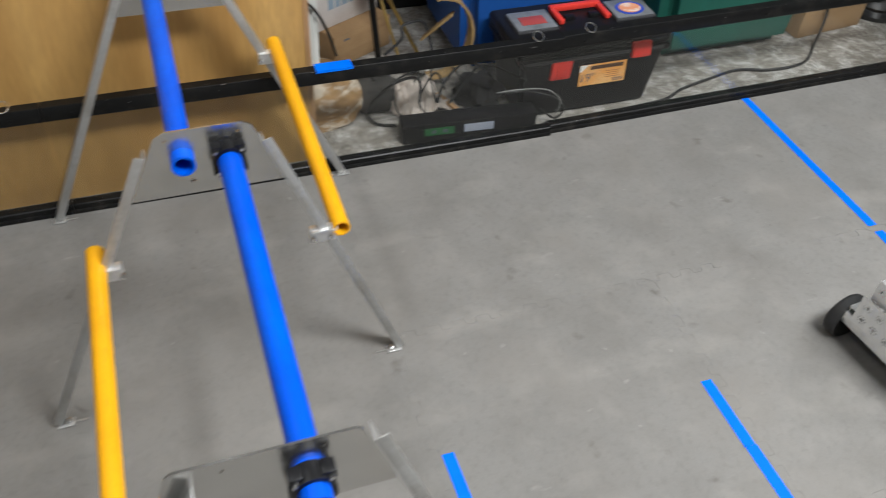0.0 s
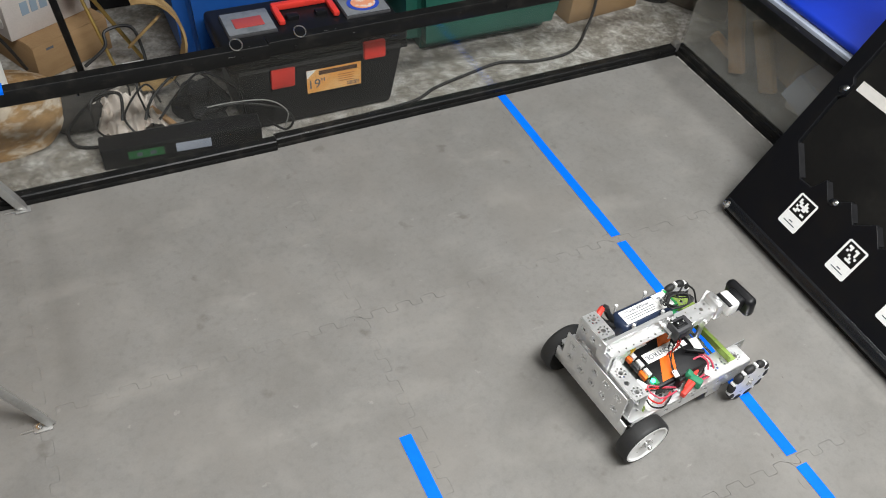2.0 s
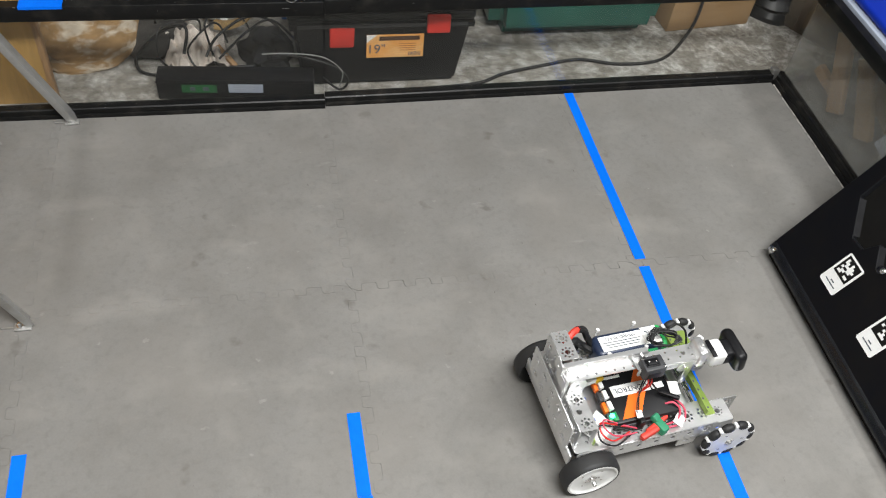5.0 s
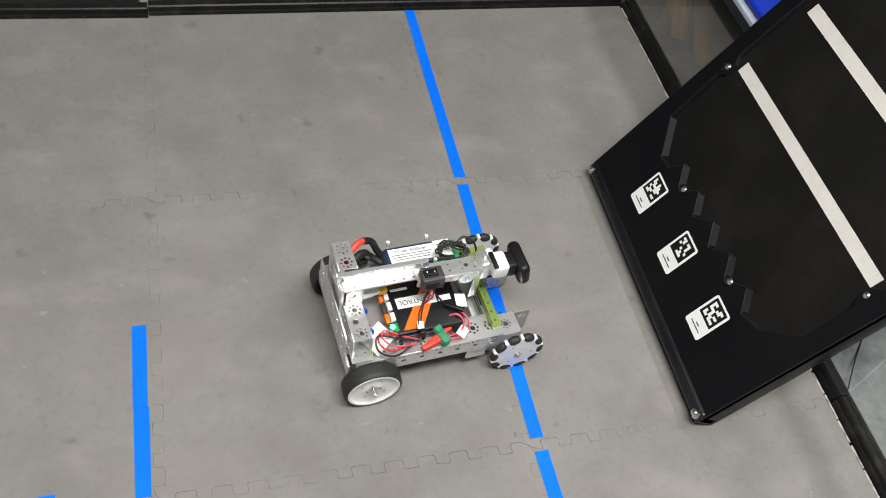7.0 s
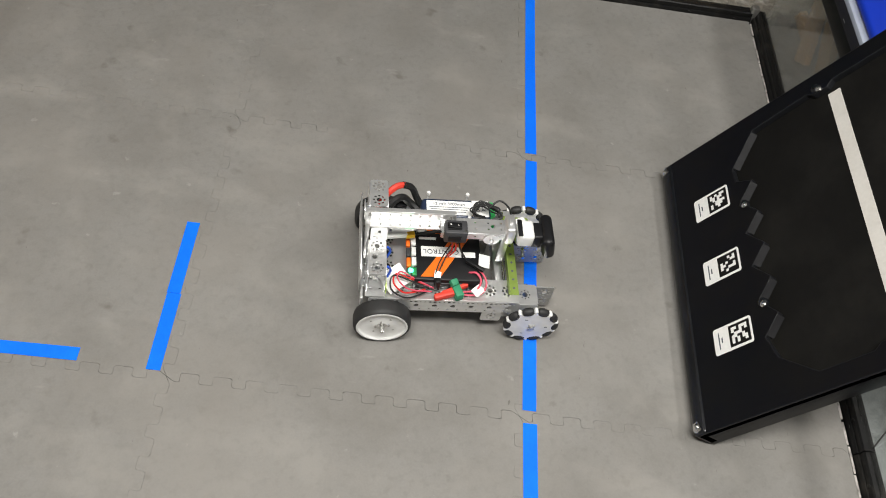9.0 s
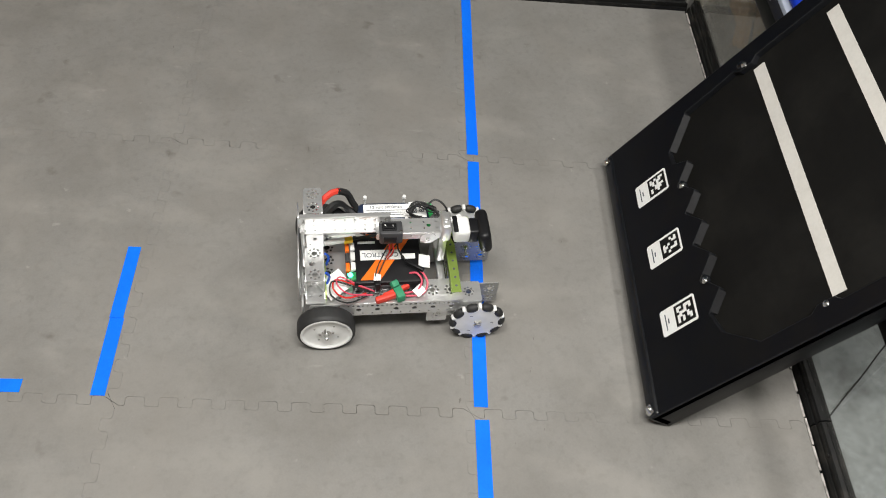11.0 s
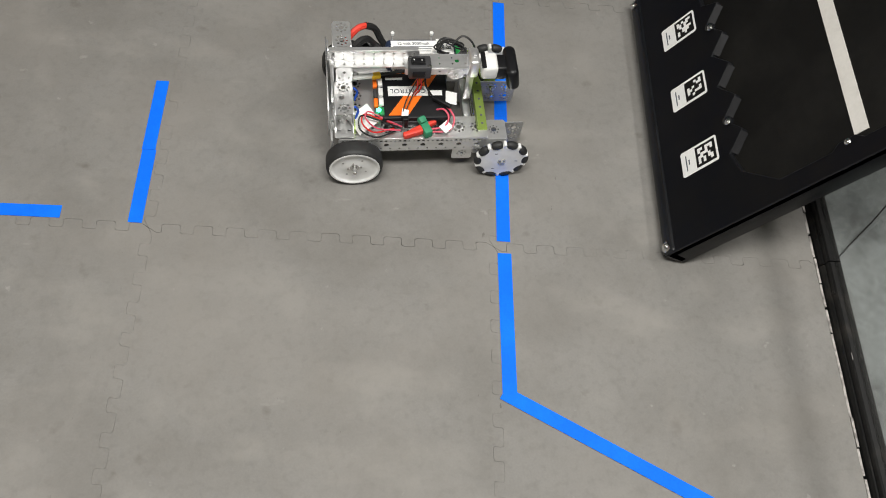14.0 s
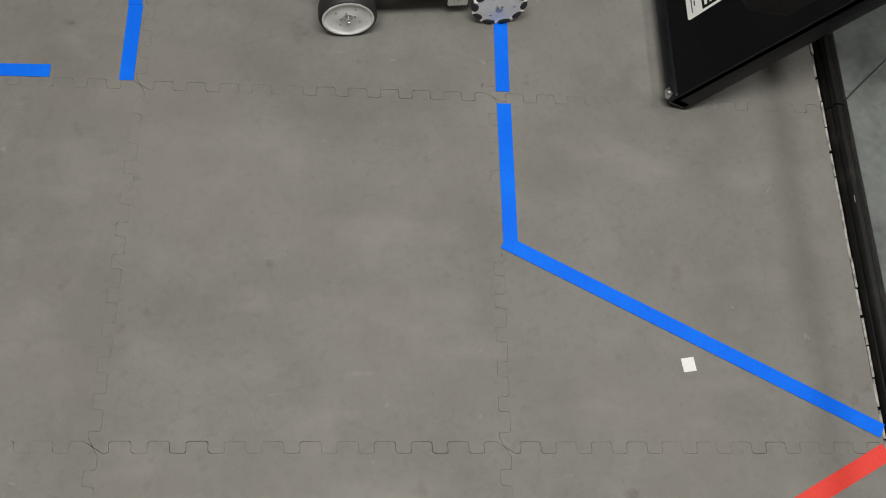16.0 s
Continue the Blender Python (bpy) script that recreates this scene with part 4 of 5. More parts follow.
    for y, z0 in ((-0.0475, 0.044), (0.049, 0.042)):
        kit_plate(t, "front_plate", 0.116, 0.058, pose(0.239, y, z0, 90), [h for x, z in ((-0.042, 0.013), (-0.016, 0.013), (0.012, 0.013), (0.042, 0.013), (0.042, -0.013), (0.012, -0.013), (-0.016, -0.013)) for h in rosette(x, z, 0.0048, 0.0022, 0.0090)], ALU_DULL)
    for x, y0, y1, z in ((0.200, -0.060, 0.060, 0.088), (0.250, 0.03, 0.12, 0.0505), (0.250, -0.12, -0.028, 0.0505), (0.213, -0.02, 0.07, 0.075)):
        part("axle_rod", rod_bm((x, y0, z), (x, y1, z), 0.0028, 10), STEEL, t)
    for y in (-0.064, 0.064):
        part("shaft_collar", rod_bm((0.250, y - 0.004, 0.0505), (0.250, y + 0.004, 0.0505), 0.0065, 14), STEEL, t)
    part("idler_axle", rod_bm((-0.014, -0.125, 0.0502), (-0.014, 0.142, 0.0502), 0.003, 10), STEEL, t)
    drive_wheel(t, -0.113, -1), drive_wheel(t, 0.113, 1)
    omni_wheel(t, 0.250, -0.110, -1), omni_wheel(t, 0.250, 0.110, 1)

    # wiring
    def wire(name, pts, r, material, label=""):
        return part(name, hose_pipe(bmesh.new(), pts, r, 7), material, t, label)
    wire("red_wire", [(0.055, -0.086, 0.112), (0.020, -0.098, 0.118), (0.000, -0.088, 0.130), (0.004, -0.070, 0.132), (0.030, -0.072, 0.122), (0.060, -0.080, 0.114)], 0.0015, RED_WIRE)
    wire("pink_wire", [(0.066, -0.090, 0.112), (0.026, -0.093, 0.122), (0.006, -0.082, 0.136), (0.012, -0.066, 0.134), (0.040, -0.074, 0.122), (0.070, -0.084, 0.113)], 0.0014, PINK_WIRE)
    wire("black_wire", [(0.060, -0.088, 0.110), (0.024, -0.104, 0.112), (-0.004, -0.096, 0.124), (-0.002, -0.076, 0.136), (0.026, -0.078, 0.126), (0.062, -0.084, 0.112)], 0.0015, BLACK_WIRE)
    part("red_connector", box(box_bm(0.094, -0.094, 0.111, 0.050, 0.010, 0.013, 0.003, pose(0, 0, 0, 0, -4, 16)), 0.106, -0.084, 0.112, 0.050, 0.009, 0.012, 0.003, pose(0, 0, 0, 0, -4, 24)), RED_SLEEVE, t, "red sleeved power connector")
    part("green_tape_wrap", box(box_bm(0.110, -0.089, 0.112, 0.015, 0.027, 0.018, 0.003, pose(0, 0, 0, 0, 0, 20)), 0.103, -0.077, 0.123, 0.014, 0.012, 0.012, 0.003, pose(0, 0, 0, 25, 5, 30)), GREEN_TAPE, t, "torn green tape wrap")
    wire("pink_wire", [(0.118, -0.088, 0.110), (0.142, -0.086, 0.116), (0.150, -0.074, 0.126), (0.142, -0.062, 0.132), (0.130, -0.058, 0.126)], 0.0018, PINK_WIRE)
    wire("pink_wire", [(0.118, -0.092, 0.108), (0.150, -0.092, 0.112), (0.160, -0.076, 0.122), (0.152, -0.058, 0.128), (0.142, -0.048, 0.120)], 0.0018, PINK_WIRE)
    wire("black_wire", [(0.118, -0.086, 0.108), (0.140, -0.080, 0.110), (0.152, -0.066, 0.116)], 0.0016, BLACK_WIRE)
    for x, y, z, rz, s in ((0.003, -0.070, 0.118, 35, 0.045), (0.145, -0.088, 0.117, 40, 0.019), (0.158, -0.034, 0.128, 84, 0.024), (0.074, -0.070, 0.134, 80, 0.014)):
        part("paper_flag", box_bm(0, 0, 0, s, s * 0.85, 0.0008), WHITE_PAPER, t, "small white paper flag on a wire", pose(x, y, z, 14, -8, rz))
    wire("thin_black_wire", [(0.068, -0.076, 0.132), (0.076, -0.052, 0.142), (0.088, -0.036, 0.160), (0.100, -0.026, 0.178)], 0.0011, BLACK_WIRE)
    wire("thin_black_wire", [(0.070, -0.078, 0.130), (0.092, -0.030, 0.138), (0.112, -0.010, 0.150), (0.124, 0.008, 0.160)], 0.0012, BLACK_WIRE)
    part("cable_plug", box_bm(0.140, -0.048, 0.134, 0.036, 0.007, 0.007, 0.002, pose(0, 0, 0, 0, 0, -35)), BLACK_PLASTIC, t)
    part("cable_plug", box_bm(0.074, -0.082, 0.124, 0.010, 0.010, 0.026, 0.002), BLACK_PLASTIC, t)
    wire("thin_black_wire", [(0.124, -0.036, 0.136), (0.112, -0.020, 0.150), (0.116, 0.000, 0.166), (0.122, 0.014, 0.176)], 0.0017, BLACK_WIRE)
    for k in range(8):
        a = [random.uniform(-0.006, 0.006) for i in range(14)]
        wire("coiled_cable", [(0.152 + a[0], 0.026 + a[1], 0.170), (0.134 + a[2], 0.040 + a[3], 0.174 + a[4]), (0.150 + a[5], 0.052 + a[6], 0.180), (0.174 + a[7], 0.046 + a[8], 0.178 + a[9]), (0.182 + a[10], 0.030 + a[11], 0.180), (0.164 + a[12], 0.020, 0.176), (0.142 + a[13], 0.028, 0.172)], 0.0014, BLACK_WIRE)
    wire("webcam_cable", [(0.160, 0.040, 0.178), (0.180, 0.050, 0.192), (0.200, 0.040, 0.180), (0.205, 0.022, 0.150), (0.212, -0.004, 0.142), (0.214, -0.018, 0.160)], 0.0018, BLACK_WIRE)
    for k in range(3):
        wire("thin_black_wire", [(0.094 + k * 0.006, -0.006, 0.182), (0.100 + k * 0.006, 0.008, 0.150), (0.118, 0.016 + k * 0.004, 0.132), (0.150, 0.020 + k * 0.006, 0.122)], 0.0013, BLACK_WIRE)
    for k in range(2):
        wire("red_wire", [(0.094 + 0.006 * k, -0.034, 0.182), (0.096 + 0.006 * k, -0.036, 0.160), (0.090 + 0.004 * k, -0.030, 0.132)], 0.0013, RED_WIRE)
    wire("white_cable", [(-0.014, -0.006, 0.150), (0.004, -0.002, 0.148), (0.022, 0.002, 0.146)], 0.0048, WHITE_WIRE, "white heat-shrunk cable")
    part("yellow_connector", box_bm(0.028, 0.003, 0.145, 0.016, 0.010, 0.009, 0.0015, pose(0, 0, 0, 0, 0, 12)), YELLOW_PLASTIC, t, "yellow power connector")
    wire("black_wire", [(0.036, 0.006, 0.144), (0.060, 0.012, 0.142), (0.080, 0.018, 0.138), (0.100, 0.024, 0.126)], 0.0028, BLACK_WIRE)
    wire("red_sleeve", [(-0.030, 0.052, 0.140), (-0.018, 0.062, 0.172), (0.000, 0.074, 0.186), (0.016, 0.082, 0.184)], 0.0058, RED_SLEEVE, "red heat-shrink sleeve")
    wire("black_sleeve", [(0.012, 0.080, 0.186), (0.030, 0.086, 0.172), (0.040, 0.084, 0.150), (0.052, 0.076, 0.132)], 0.0062, BLACK_WIRE, "black cable sleeve")
    wire("black_wire", [(-0.024, 0.048, 0.128), (-0.004, 0.066, 0.150), (0.014, 0.078, 0.154), (0.030, 0.080, 0.136), (0.050, 0.070, 0.124)], 0.0072, BLACK_WIRE, "thick black cable")
    wire("red_wire", [(0.010, 0.090, 0.120), (0.026, 0.092, 0.128), (0.044, 0.082, 0.130), (0.056, 0.070, 0.130)], 0.0026, RED_WIRE)
    part("fuse_holder", box_bm(0.012, 0.079, 0.128, 0.022, 0.018, 0.018, 0.003, pose(0, 0, 0, 0, 10, 25)), BLACK_PLASTIC, t, "black fuse holder")
    part("white_wrap", box_bm(-0.034, 0.040, 0.150, 0.024, 0.022, 0.012, 0.004, pose(0, 0, 0, 20, 10, 30)), WHITE_WIRE, t, "loose white tape wrap")
    part("green_module", box_bm(0.132, 0.018, 0.166, 0.022, 0.016, 0.006, 0.001), GREEN_BOARD, t, "small green circuit module")
    return t


robot(pose(-0.849, -0.954, 0.0, 0, 0, 6))


# ---- things behind the far wall ----
TAN_LUMP = mat("stained_tan_foam", (0.30, 0.18, 0.075), 0.8, spots=(0.52, 0.44, 0.34), spot_scale=11, spot_low=0.5, spot_high=0.6, grain=0.2, grain_scale=40, bump=0.6, bump_scale=40, stretch=(1, 1, 3))
CLOTH = mat("crumpled_cloth", (0.78, 0.70, 0.63), 0.85, spots=(0.52, 0.45, 0.39), spot_scale=14, grain=0.1, bump=0.3, bump_scale=300)
GOLD = mat("brass_tube", (0.55, 0.38, 0.12), 0.35, 0.8, spots=(0.40, 0.28, 0.10), spot_scale=20)
TAN_STRAP = mat("tan_wicker", (0.36, 0.24, 0.10), 0.7, spots=(0.24, 0.15, 0.06), spot_scale=30, bump=0.4, bump_scale=120)
BIN_BLUE = mat("blue_bin_plastic", (0.012, 0.075, 0.30), 0.45, spots=(0.015, 0.09, 0.34), spot_scale=5, bump=0.05)
BIN_GREEN = mat("green_bin_plastic", (0.011, 0.088, 0.064), 0.45, spots=(0.014, 0.104, 0.076), spot_scale=6, bump=0.05)
RED_PLASTIC = mat("red_plastic", (0.70, 0.045, 0.03), 0.4, spots=(0.6, 0.04, 0.03), spot_scale=20)
LABEL_ORANGE = mat("orange_label", (0.78, 0.36, 0.09), 0.55, spots=(0.82, 0.48, 0.20), spot_scale=14)
GREEN_LABEL = mat("green_label", (0.022, 0.13, 0.040), 0.55, spots=(0.015, 0.09, 0.03), spot_scale=40)
LID_BLUE = mat("blue_lid_plastic", (0.0015, 0.024, 0.36), 0.5, spots=(0.002, 0.030, 0.42), spot_scale=5)
TOTE_GREY = mat("dirty_tote_bottom", (0.20, 0.20, 0.19), 0.6, spots=(0.12, 0.11, 0.10), spot_scale=14)
SOFT_WHITE = mat("milky_plastic", (0.40, 0.44, 0.52), 0.45, spots=(0.34, 0.37, 0.45), spot_scale=9)
CARTON_WHITE = mat("pale_printed_carton", (0.58, 0.54, 0.51), 0.6, spots=(0.50, 0.46, 0.43), spot_scale=6, grain=0.04)
BARE_WOOD = wood_material("bare_wood", (0.45, 0.27, 0.13), (0.30, 0.16, 0.07), 2.0)

PALE_INK = mat("pale_ink", (0.38, 0.39, 0.42), 0.7)
pl = thing("plywood_sheet", "varnished plywood sheet leaning behind the field wall", "plywood", pose(-1.81, 0.03, -0.015, -1.5))
part("sheet", box_bm(-0.9, 0.012, 0.70, 1.8, 0.018, 1.40, 0.001), PLYWOOD, pl)
part("edge_strip", box_bm(0.006, 0.012, 0.70, 0.012, 0.022, 1.40, 0.001), BARE_WOOD, pl, "darker raw wood edge")
single("timber_board", box_bm(-1.875, 0.085, 0.50, 0.10, 0.03, 1.03, 0.002), BARE_WOOD, "narrow timber board standing behind the plywood", "board")


def lump(bm, cx, cy, r, h, rough, seed, n=40, rings=18):
    """An uneven mound with ledges."""
    prof = [(r * math.cos(a) ** 0.55 if a < 1.57 else 0.0, h * math.sin(a)) for a in [i * (math.pi / 2) / rings for i in range(rings + 1)]]
    prof[-1] = (0.004, h)
    grid = []
    for k, (q, z) in enumerate(prof):
        ring = []
        for i in range(n):
            a = 2 * math.pi * i / n
            d = noise.noise(Vector((math.cos(a) * 2 + seed, math.sin(a) * 2, z * 30))) * rough + 0.006 * math.sin(z * 160)
            ring.append(bm.verts.new((cx + (q + d * (0.3 + 0.7 * q / r)) * math.cos(a), cy + (q + d) * math.sin(a), z - 0.016)))
        grid.append(ring)
    for a, b in zip(grid, grid[1:]):
        for i in range(n):
            bm.faces.new((a[i], a[(i + 1) % n], b[(i + 1) % n], b[i]))
    bm.faces.new(grid[-1])
    return bm


single("pipe_base", lump(bmesh.new(), -1.765, 0.285, 0.150, 0.090, 0.020, 3), TAN_LUMP, "lumpy stained tan base at the foot of a white pipe", "pipe base")
bm = bmesh.new()
n = 48
rings = [[bm.verts.new((-1.762 + x + (0.031 + 0.0022 * math.cos(12 * a)) * math.cos(a), 0.300 + (0.031 + 0.0022 * math.cos(12 * a)) * math.sin(a), z)) for a in [2 * math.pi * i / n for i in range(n)]] for z, x in ((0.04, 0.0), (0.6, 0.004), (1.5, 0.01))]
for a, b in zip(rings, rings[1:]):
    for i in range(n):
        bm.faces.new((a[i], a[(i + 1) % n], b[(i + 1) % n], b[i]))
bm.faces.new(rings[-1]), bm.faces.new(rings[0][::-1])
single("drain_pipe", bm, mat("old_white_paint", (0.66, 0.67, 0.64), 0.5, spots=(0.52, 0.52, 0.48), spot_scale=10, stretch=(1, 1, 0.3)), "white fluted drain pipe standing in its base", "pipe")


def carton(name, corner, yaw, sx, sy, z0, z1, material, label, band=None):
    t = thing(name, label, "box", pose(corner[0], corner[1], z0, 0, 0, yaw))
    h = z1 - z0
    part("body", box_bm(sx / 2, sy / 2, h / 2, sx, sy, h, 0.003), material, t)
    part("flap", box_bm(sx / 2, sy * 0.25, h + 0.001, sx - 0.004, sy / 2 - 0.002, 0.002), material, t)
    part("flap", box_bm(sx / 2, sy * 0.75, h + 0.001, sx - 0.004, sy / 2 - 0.002, 0.002), material, t)
    if band:
        for x, w, z, hh in band:
            part("print_bar", box_bm(x, -0.0006, z, w, 0.0008, hh), INK, t, "unreadable printing")
    return t


carton("cardboard_box", (-1.660, 0.420), 27, 0.215, 0.26, -0.015, 0.080, CARDBOARD, "brown cardboard box with a paler carton on top", [(0.045, 0.02, 0.080, 0.006)])
ct = carton("printed_carton", (-1.700, 0.462), 27, 0.230, 0.20, 0.083, 0.235, CARTON_WHITE, "pale printed carton resting on a cardboard box")
PRINT_BLUE = mat("faded_blue_print", (0.26, 0.34, 0.42), 0.6)
for x, w in ((0.055, 0.020), (0.080, 0.018), (0.105, 0.020), (0.130, 0.018)):
    part("print_bar", box_bm(x, -0.0006, 0.072, w, 0.0008, 0.034), PRINT_BLUE, ct, "faded blue block letter shape")
part("round_mark", lathe(bmesh.new(), [(0.020, 0), (0.020, 0.001), (0.0, 0.001)], 24, pose(-0.0004, 0.035, 0.045, 0, -90)), WHITE_PAPER, ct, "round white mark")
single("pink_tub", lathe(bmesh.new(), [(0.055, 0), (0.066, 0.09), (0.070, 0.095), (0.066, 0.10), (0.0, 0.10)], 32, pose(-1.655, 0.580, 0.239)), mat("dusty_pink_plastic", (0.42, 0.13, 0.13), 0.5, spots=(0.36, 0.11, 0.11), spot_scale=9), "dusty pink plastic tub on a carton", "tub")
# Added black box that stands in for the deep shade behind the hoop.
dk = thing("shade_box", "added black box in place of the shadowed gap behind a hoop", "crate", pose(-1.36, 0.86, -0.015))
part("body", box_bm(0, 0, 0.20, 0.50, 0.30, 0.40, 0.01), BLACK_PLASTIC, dk)
part("rim", box_bm(0, 0, 0.40, 0.53, 0.33, 0.03, 0.006), BLACK_PLASTIC, dk)
single("black_pole", rod_bm((-1.556, 0.300, -0.015), (-1.66, 0.300, 1.00), 0.0085, 14), BLACK_METAL, "thin black metal pole leaning on the floor", "pole")
st = thing("folding_stand", "brass-coloured folding stand with a red knob", "stand")
part("leg", rod_bm((-1.52, 0.46, 0.225), (-1.405, 0.44, -0.012), 0.0055, 10), GOLD, st)
part("leg", rod_bm((-1.53, 0.47, 0.225), (-1.475, 0.36, -0.012), 0.0045, 10), GOLD, st)
part("knob", lathe(bmesh.new(), [(0.012, 0), (0.030, 0.008), (0.033, 0.022), (0.020, 0.036), (0.0, 0.040)], 20, pose(-1.520, 0.462, 0.192)), RED_PLASTIC, st, "red plastic knob")
bm = bmesh.new()
arc = [(-1.418 + 0.094 * math.cos(a), 0.155 + 0.120 * math.sin(a)) for a in [math.radians(97 - 202 * i / 24) for i in range(25)]]
rows = []
for i, (x, z) in enumerate(arc):
    wide = 0.020 if i > 3 else 0.026
    rows.append([bm.verts.new((x + dx, 0.246 + dy, z + dx * 0.4)) for dx, dy in ((0.0, -wide), (0.006, -wide), (0.006, wide), (0.0, wide))])
for a, b in zip(rows, rows[1:]):
    for k in range(4):
        bm.faces.new((a[k], a[(k + 1) % 4], b[(k + 1) % 4], b[k]))
bm.faces.new(rows[0]), bm.faces.new(rows[-1][::-1])
bmesh.ops.recalc_face_normals(bm, faces=bm.faces)
box(bm, -1.405, 0.285, 0.165, 0.125, 0.030, 0.006, 0.001, pose(0, 0, 0, 0, -48, -35))
single("wicker_hoop", bm, TAN_STRAP, "curved tan wicker hoop standing on the floor", "hoop")


def heap(cx, cy, rx, ry, h, seed, turn):
    """A crumpled heap of cloth with sharp pleats."""
    bm = bmesh.new()
    nx, ny = 70, 64
    g = []
    for i in range(nx):
        row = []
        for j in range(ny):
            u, v = 2 * i / (nx - 1) - 1, 2 * j / (ny - 1) - 1
            d = u * u + v * v
            fall = max(0.0, 1 - d * (0.75 + 0.5 * noise.noise(Vector((u * 1.7 + seed, v * 1.7, 0)))))
            w = noise.noise(Vector((u * 2 + seed, v * 2, 3)))
            pleat = 0.55 * (0.5 + 0.5 * math.sin(15 * (u * 0.25 + v * 0.8 + 0.5 * w))) + 0.28 * (0.5 + 0.5 * math.sin(24 * (u * 0.7 - v * 0.2 + 0.4 * w)))
            z = h * fall ** 0.6 * (0.35 + pleat + 0.4 * noise.noise(Vector((u * 3, v * 3 + seed, 7)))) - 0.015
            q = 1 + 0.2 * noise.noise(Vector((u * 1.3, v * 1.3, seed)))
            row.append(bm.verts.new((rx * u * q, ry * v * q, max(z, -0.0145))))
        g.append(row)
    for i in range(nx - 1):
        for j in range(ny - 1):
            if max(q.co.z for q in (g[i][j], g[i + 1][j], g[i + 1][j + 1], g[i][j + 1])) > -0.0144:
                bm.faces.new((g[i][j], g[i + 1][j], g[i + 1][j + 1], g[i][j + 1]))
    bmesh.ops.delete(bm, geom=[v for v in bm.verts if not v.link_faces], context="VERTS")
    bmesh.ops.transform(bm, matrix=pose(cx, cy, 0, 0, 0, turn), verts=bm.verts)
    return bm


single("cloth_heap", heap(-1.488, 0.185, 0.078, 0.078, 0.070, 2.0, 25), CLOTH, "crumpled pale cloth heap on the concrete floor", "cloth")
single("white_cup", lathe(bmesh.new(), [(0.024, 0.0), (0.030, 0.055), (0.028, 0.055), (0.022, 0.003)], 24, pose(-1.465, 0.345, 0.02, 25, 80)), WHITE_PLASTIC, "white paper cup lying on its side on cloth", "cup")
# Added low mound; its dark colour paints in a shadowy smudge by the pole.
single("dark_smudge_mound", lump(bmesh.new(), -1.590, 0.275, 0.085, 0.042, 0.04, 9, 28, 10), mat("dark_grey_smudge", (0.022, 0.021, 0.018), 0.9, spots=(0.05, 0.045, 0.04), spot_scale=18, bump=0.3), "flat dark mound added for a shadowy smudge by the pole", "rag")
single("black_pouch", lump(bmesh.new(), -1.318, 0.165, 0.058, 0.085, 0.03, 21, 28, 12), mat("black_fabric", (0.010, 0.010, 0.011), 0.85, spots=(0.022, 0.022, 0.022), spot_scale=20, bump=0.3), "soft black fabric pouch between a case and a tool box", "pouch")
single("wood_stick", box_bm(-1.415, 0.150, 0.012, 0.012, 0.075, 0.010, 0.001, pose(0, 0, 0, 15, 0, 35)), BARE_WOOD, "short piece of bare wood leaning on cloth", "stick")

bb = thing("black_case", "long low black metal case with a green and a white label", "case", pose(-1.392, 0.052, -0.015, 0, 0, -4))
part("body", box_bm(0, -0.010, 0.029, 0.365, 0.055, 0.058, 0.004), BLACK_PLASTIC, bb)
part("lid_seam", box_bm(0, -0.010, 0.050, 0.367, 0.057, 0.0012), BLACK_METAL, bb)
gl = part("green_label", box_bm(-0.085, -0.0392, 0.034, 0.080, 0.0008, 0.022), GREEN_LABEL, bb, "green hand-marked label")
part("scribble", box(box_bm(-0.10, -0.0398, 0.034, 0.012, 0.0006, 0.010), -0.07, -0.0398, 0.034, 0.014, 0.0006, 0.010), INK, gl, "unreadable dark writing")
wl = part("white_label", box_bm(0.022, -0.0392, 0.035, 0.080, 0.0008, 0.024), SOFT_WHITE, bb, "white printed label")
for k in range(3):
    part("print_line", box_bm(0.022 - 0.004 * k, -0.0398, 0.042 - 0.007 * k, 0.060 - 0.010 * k, 0.0006, 0.0012), PALE_INK, wl, "unreadable fine print")


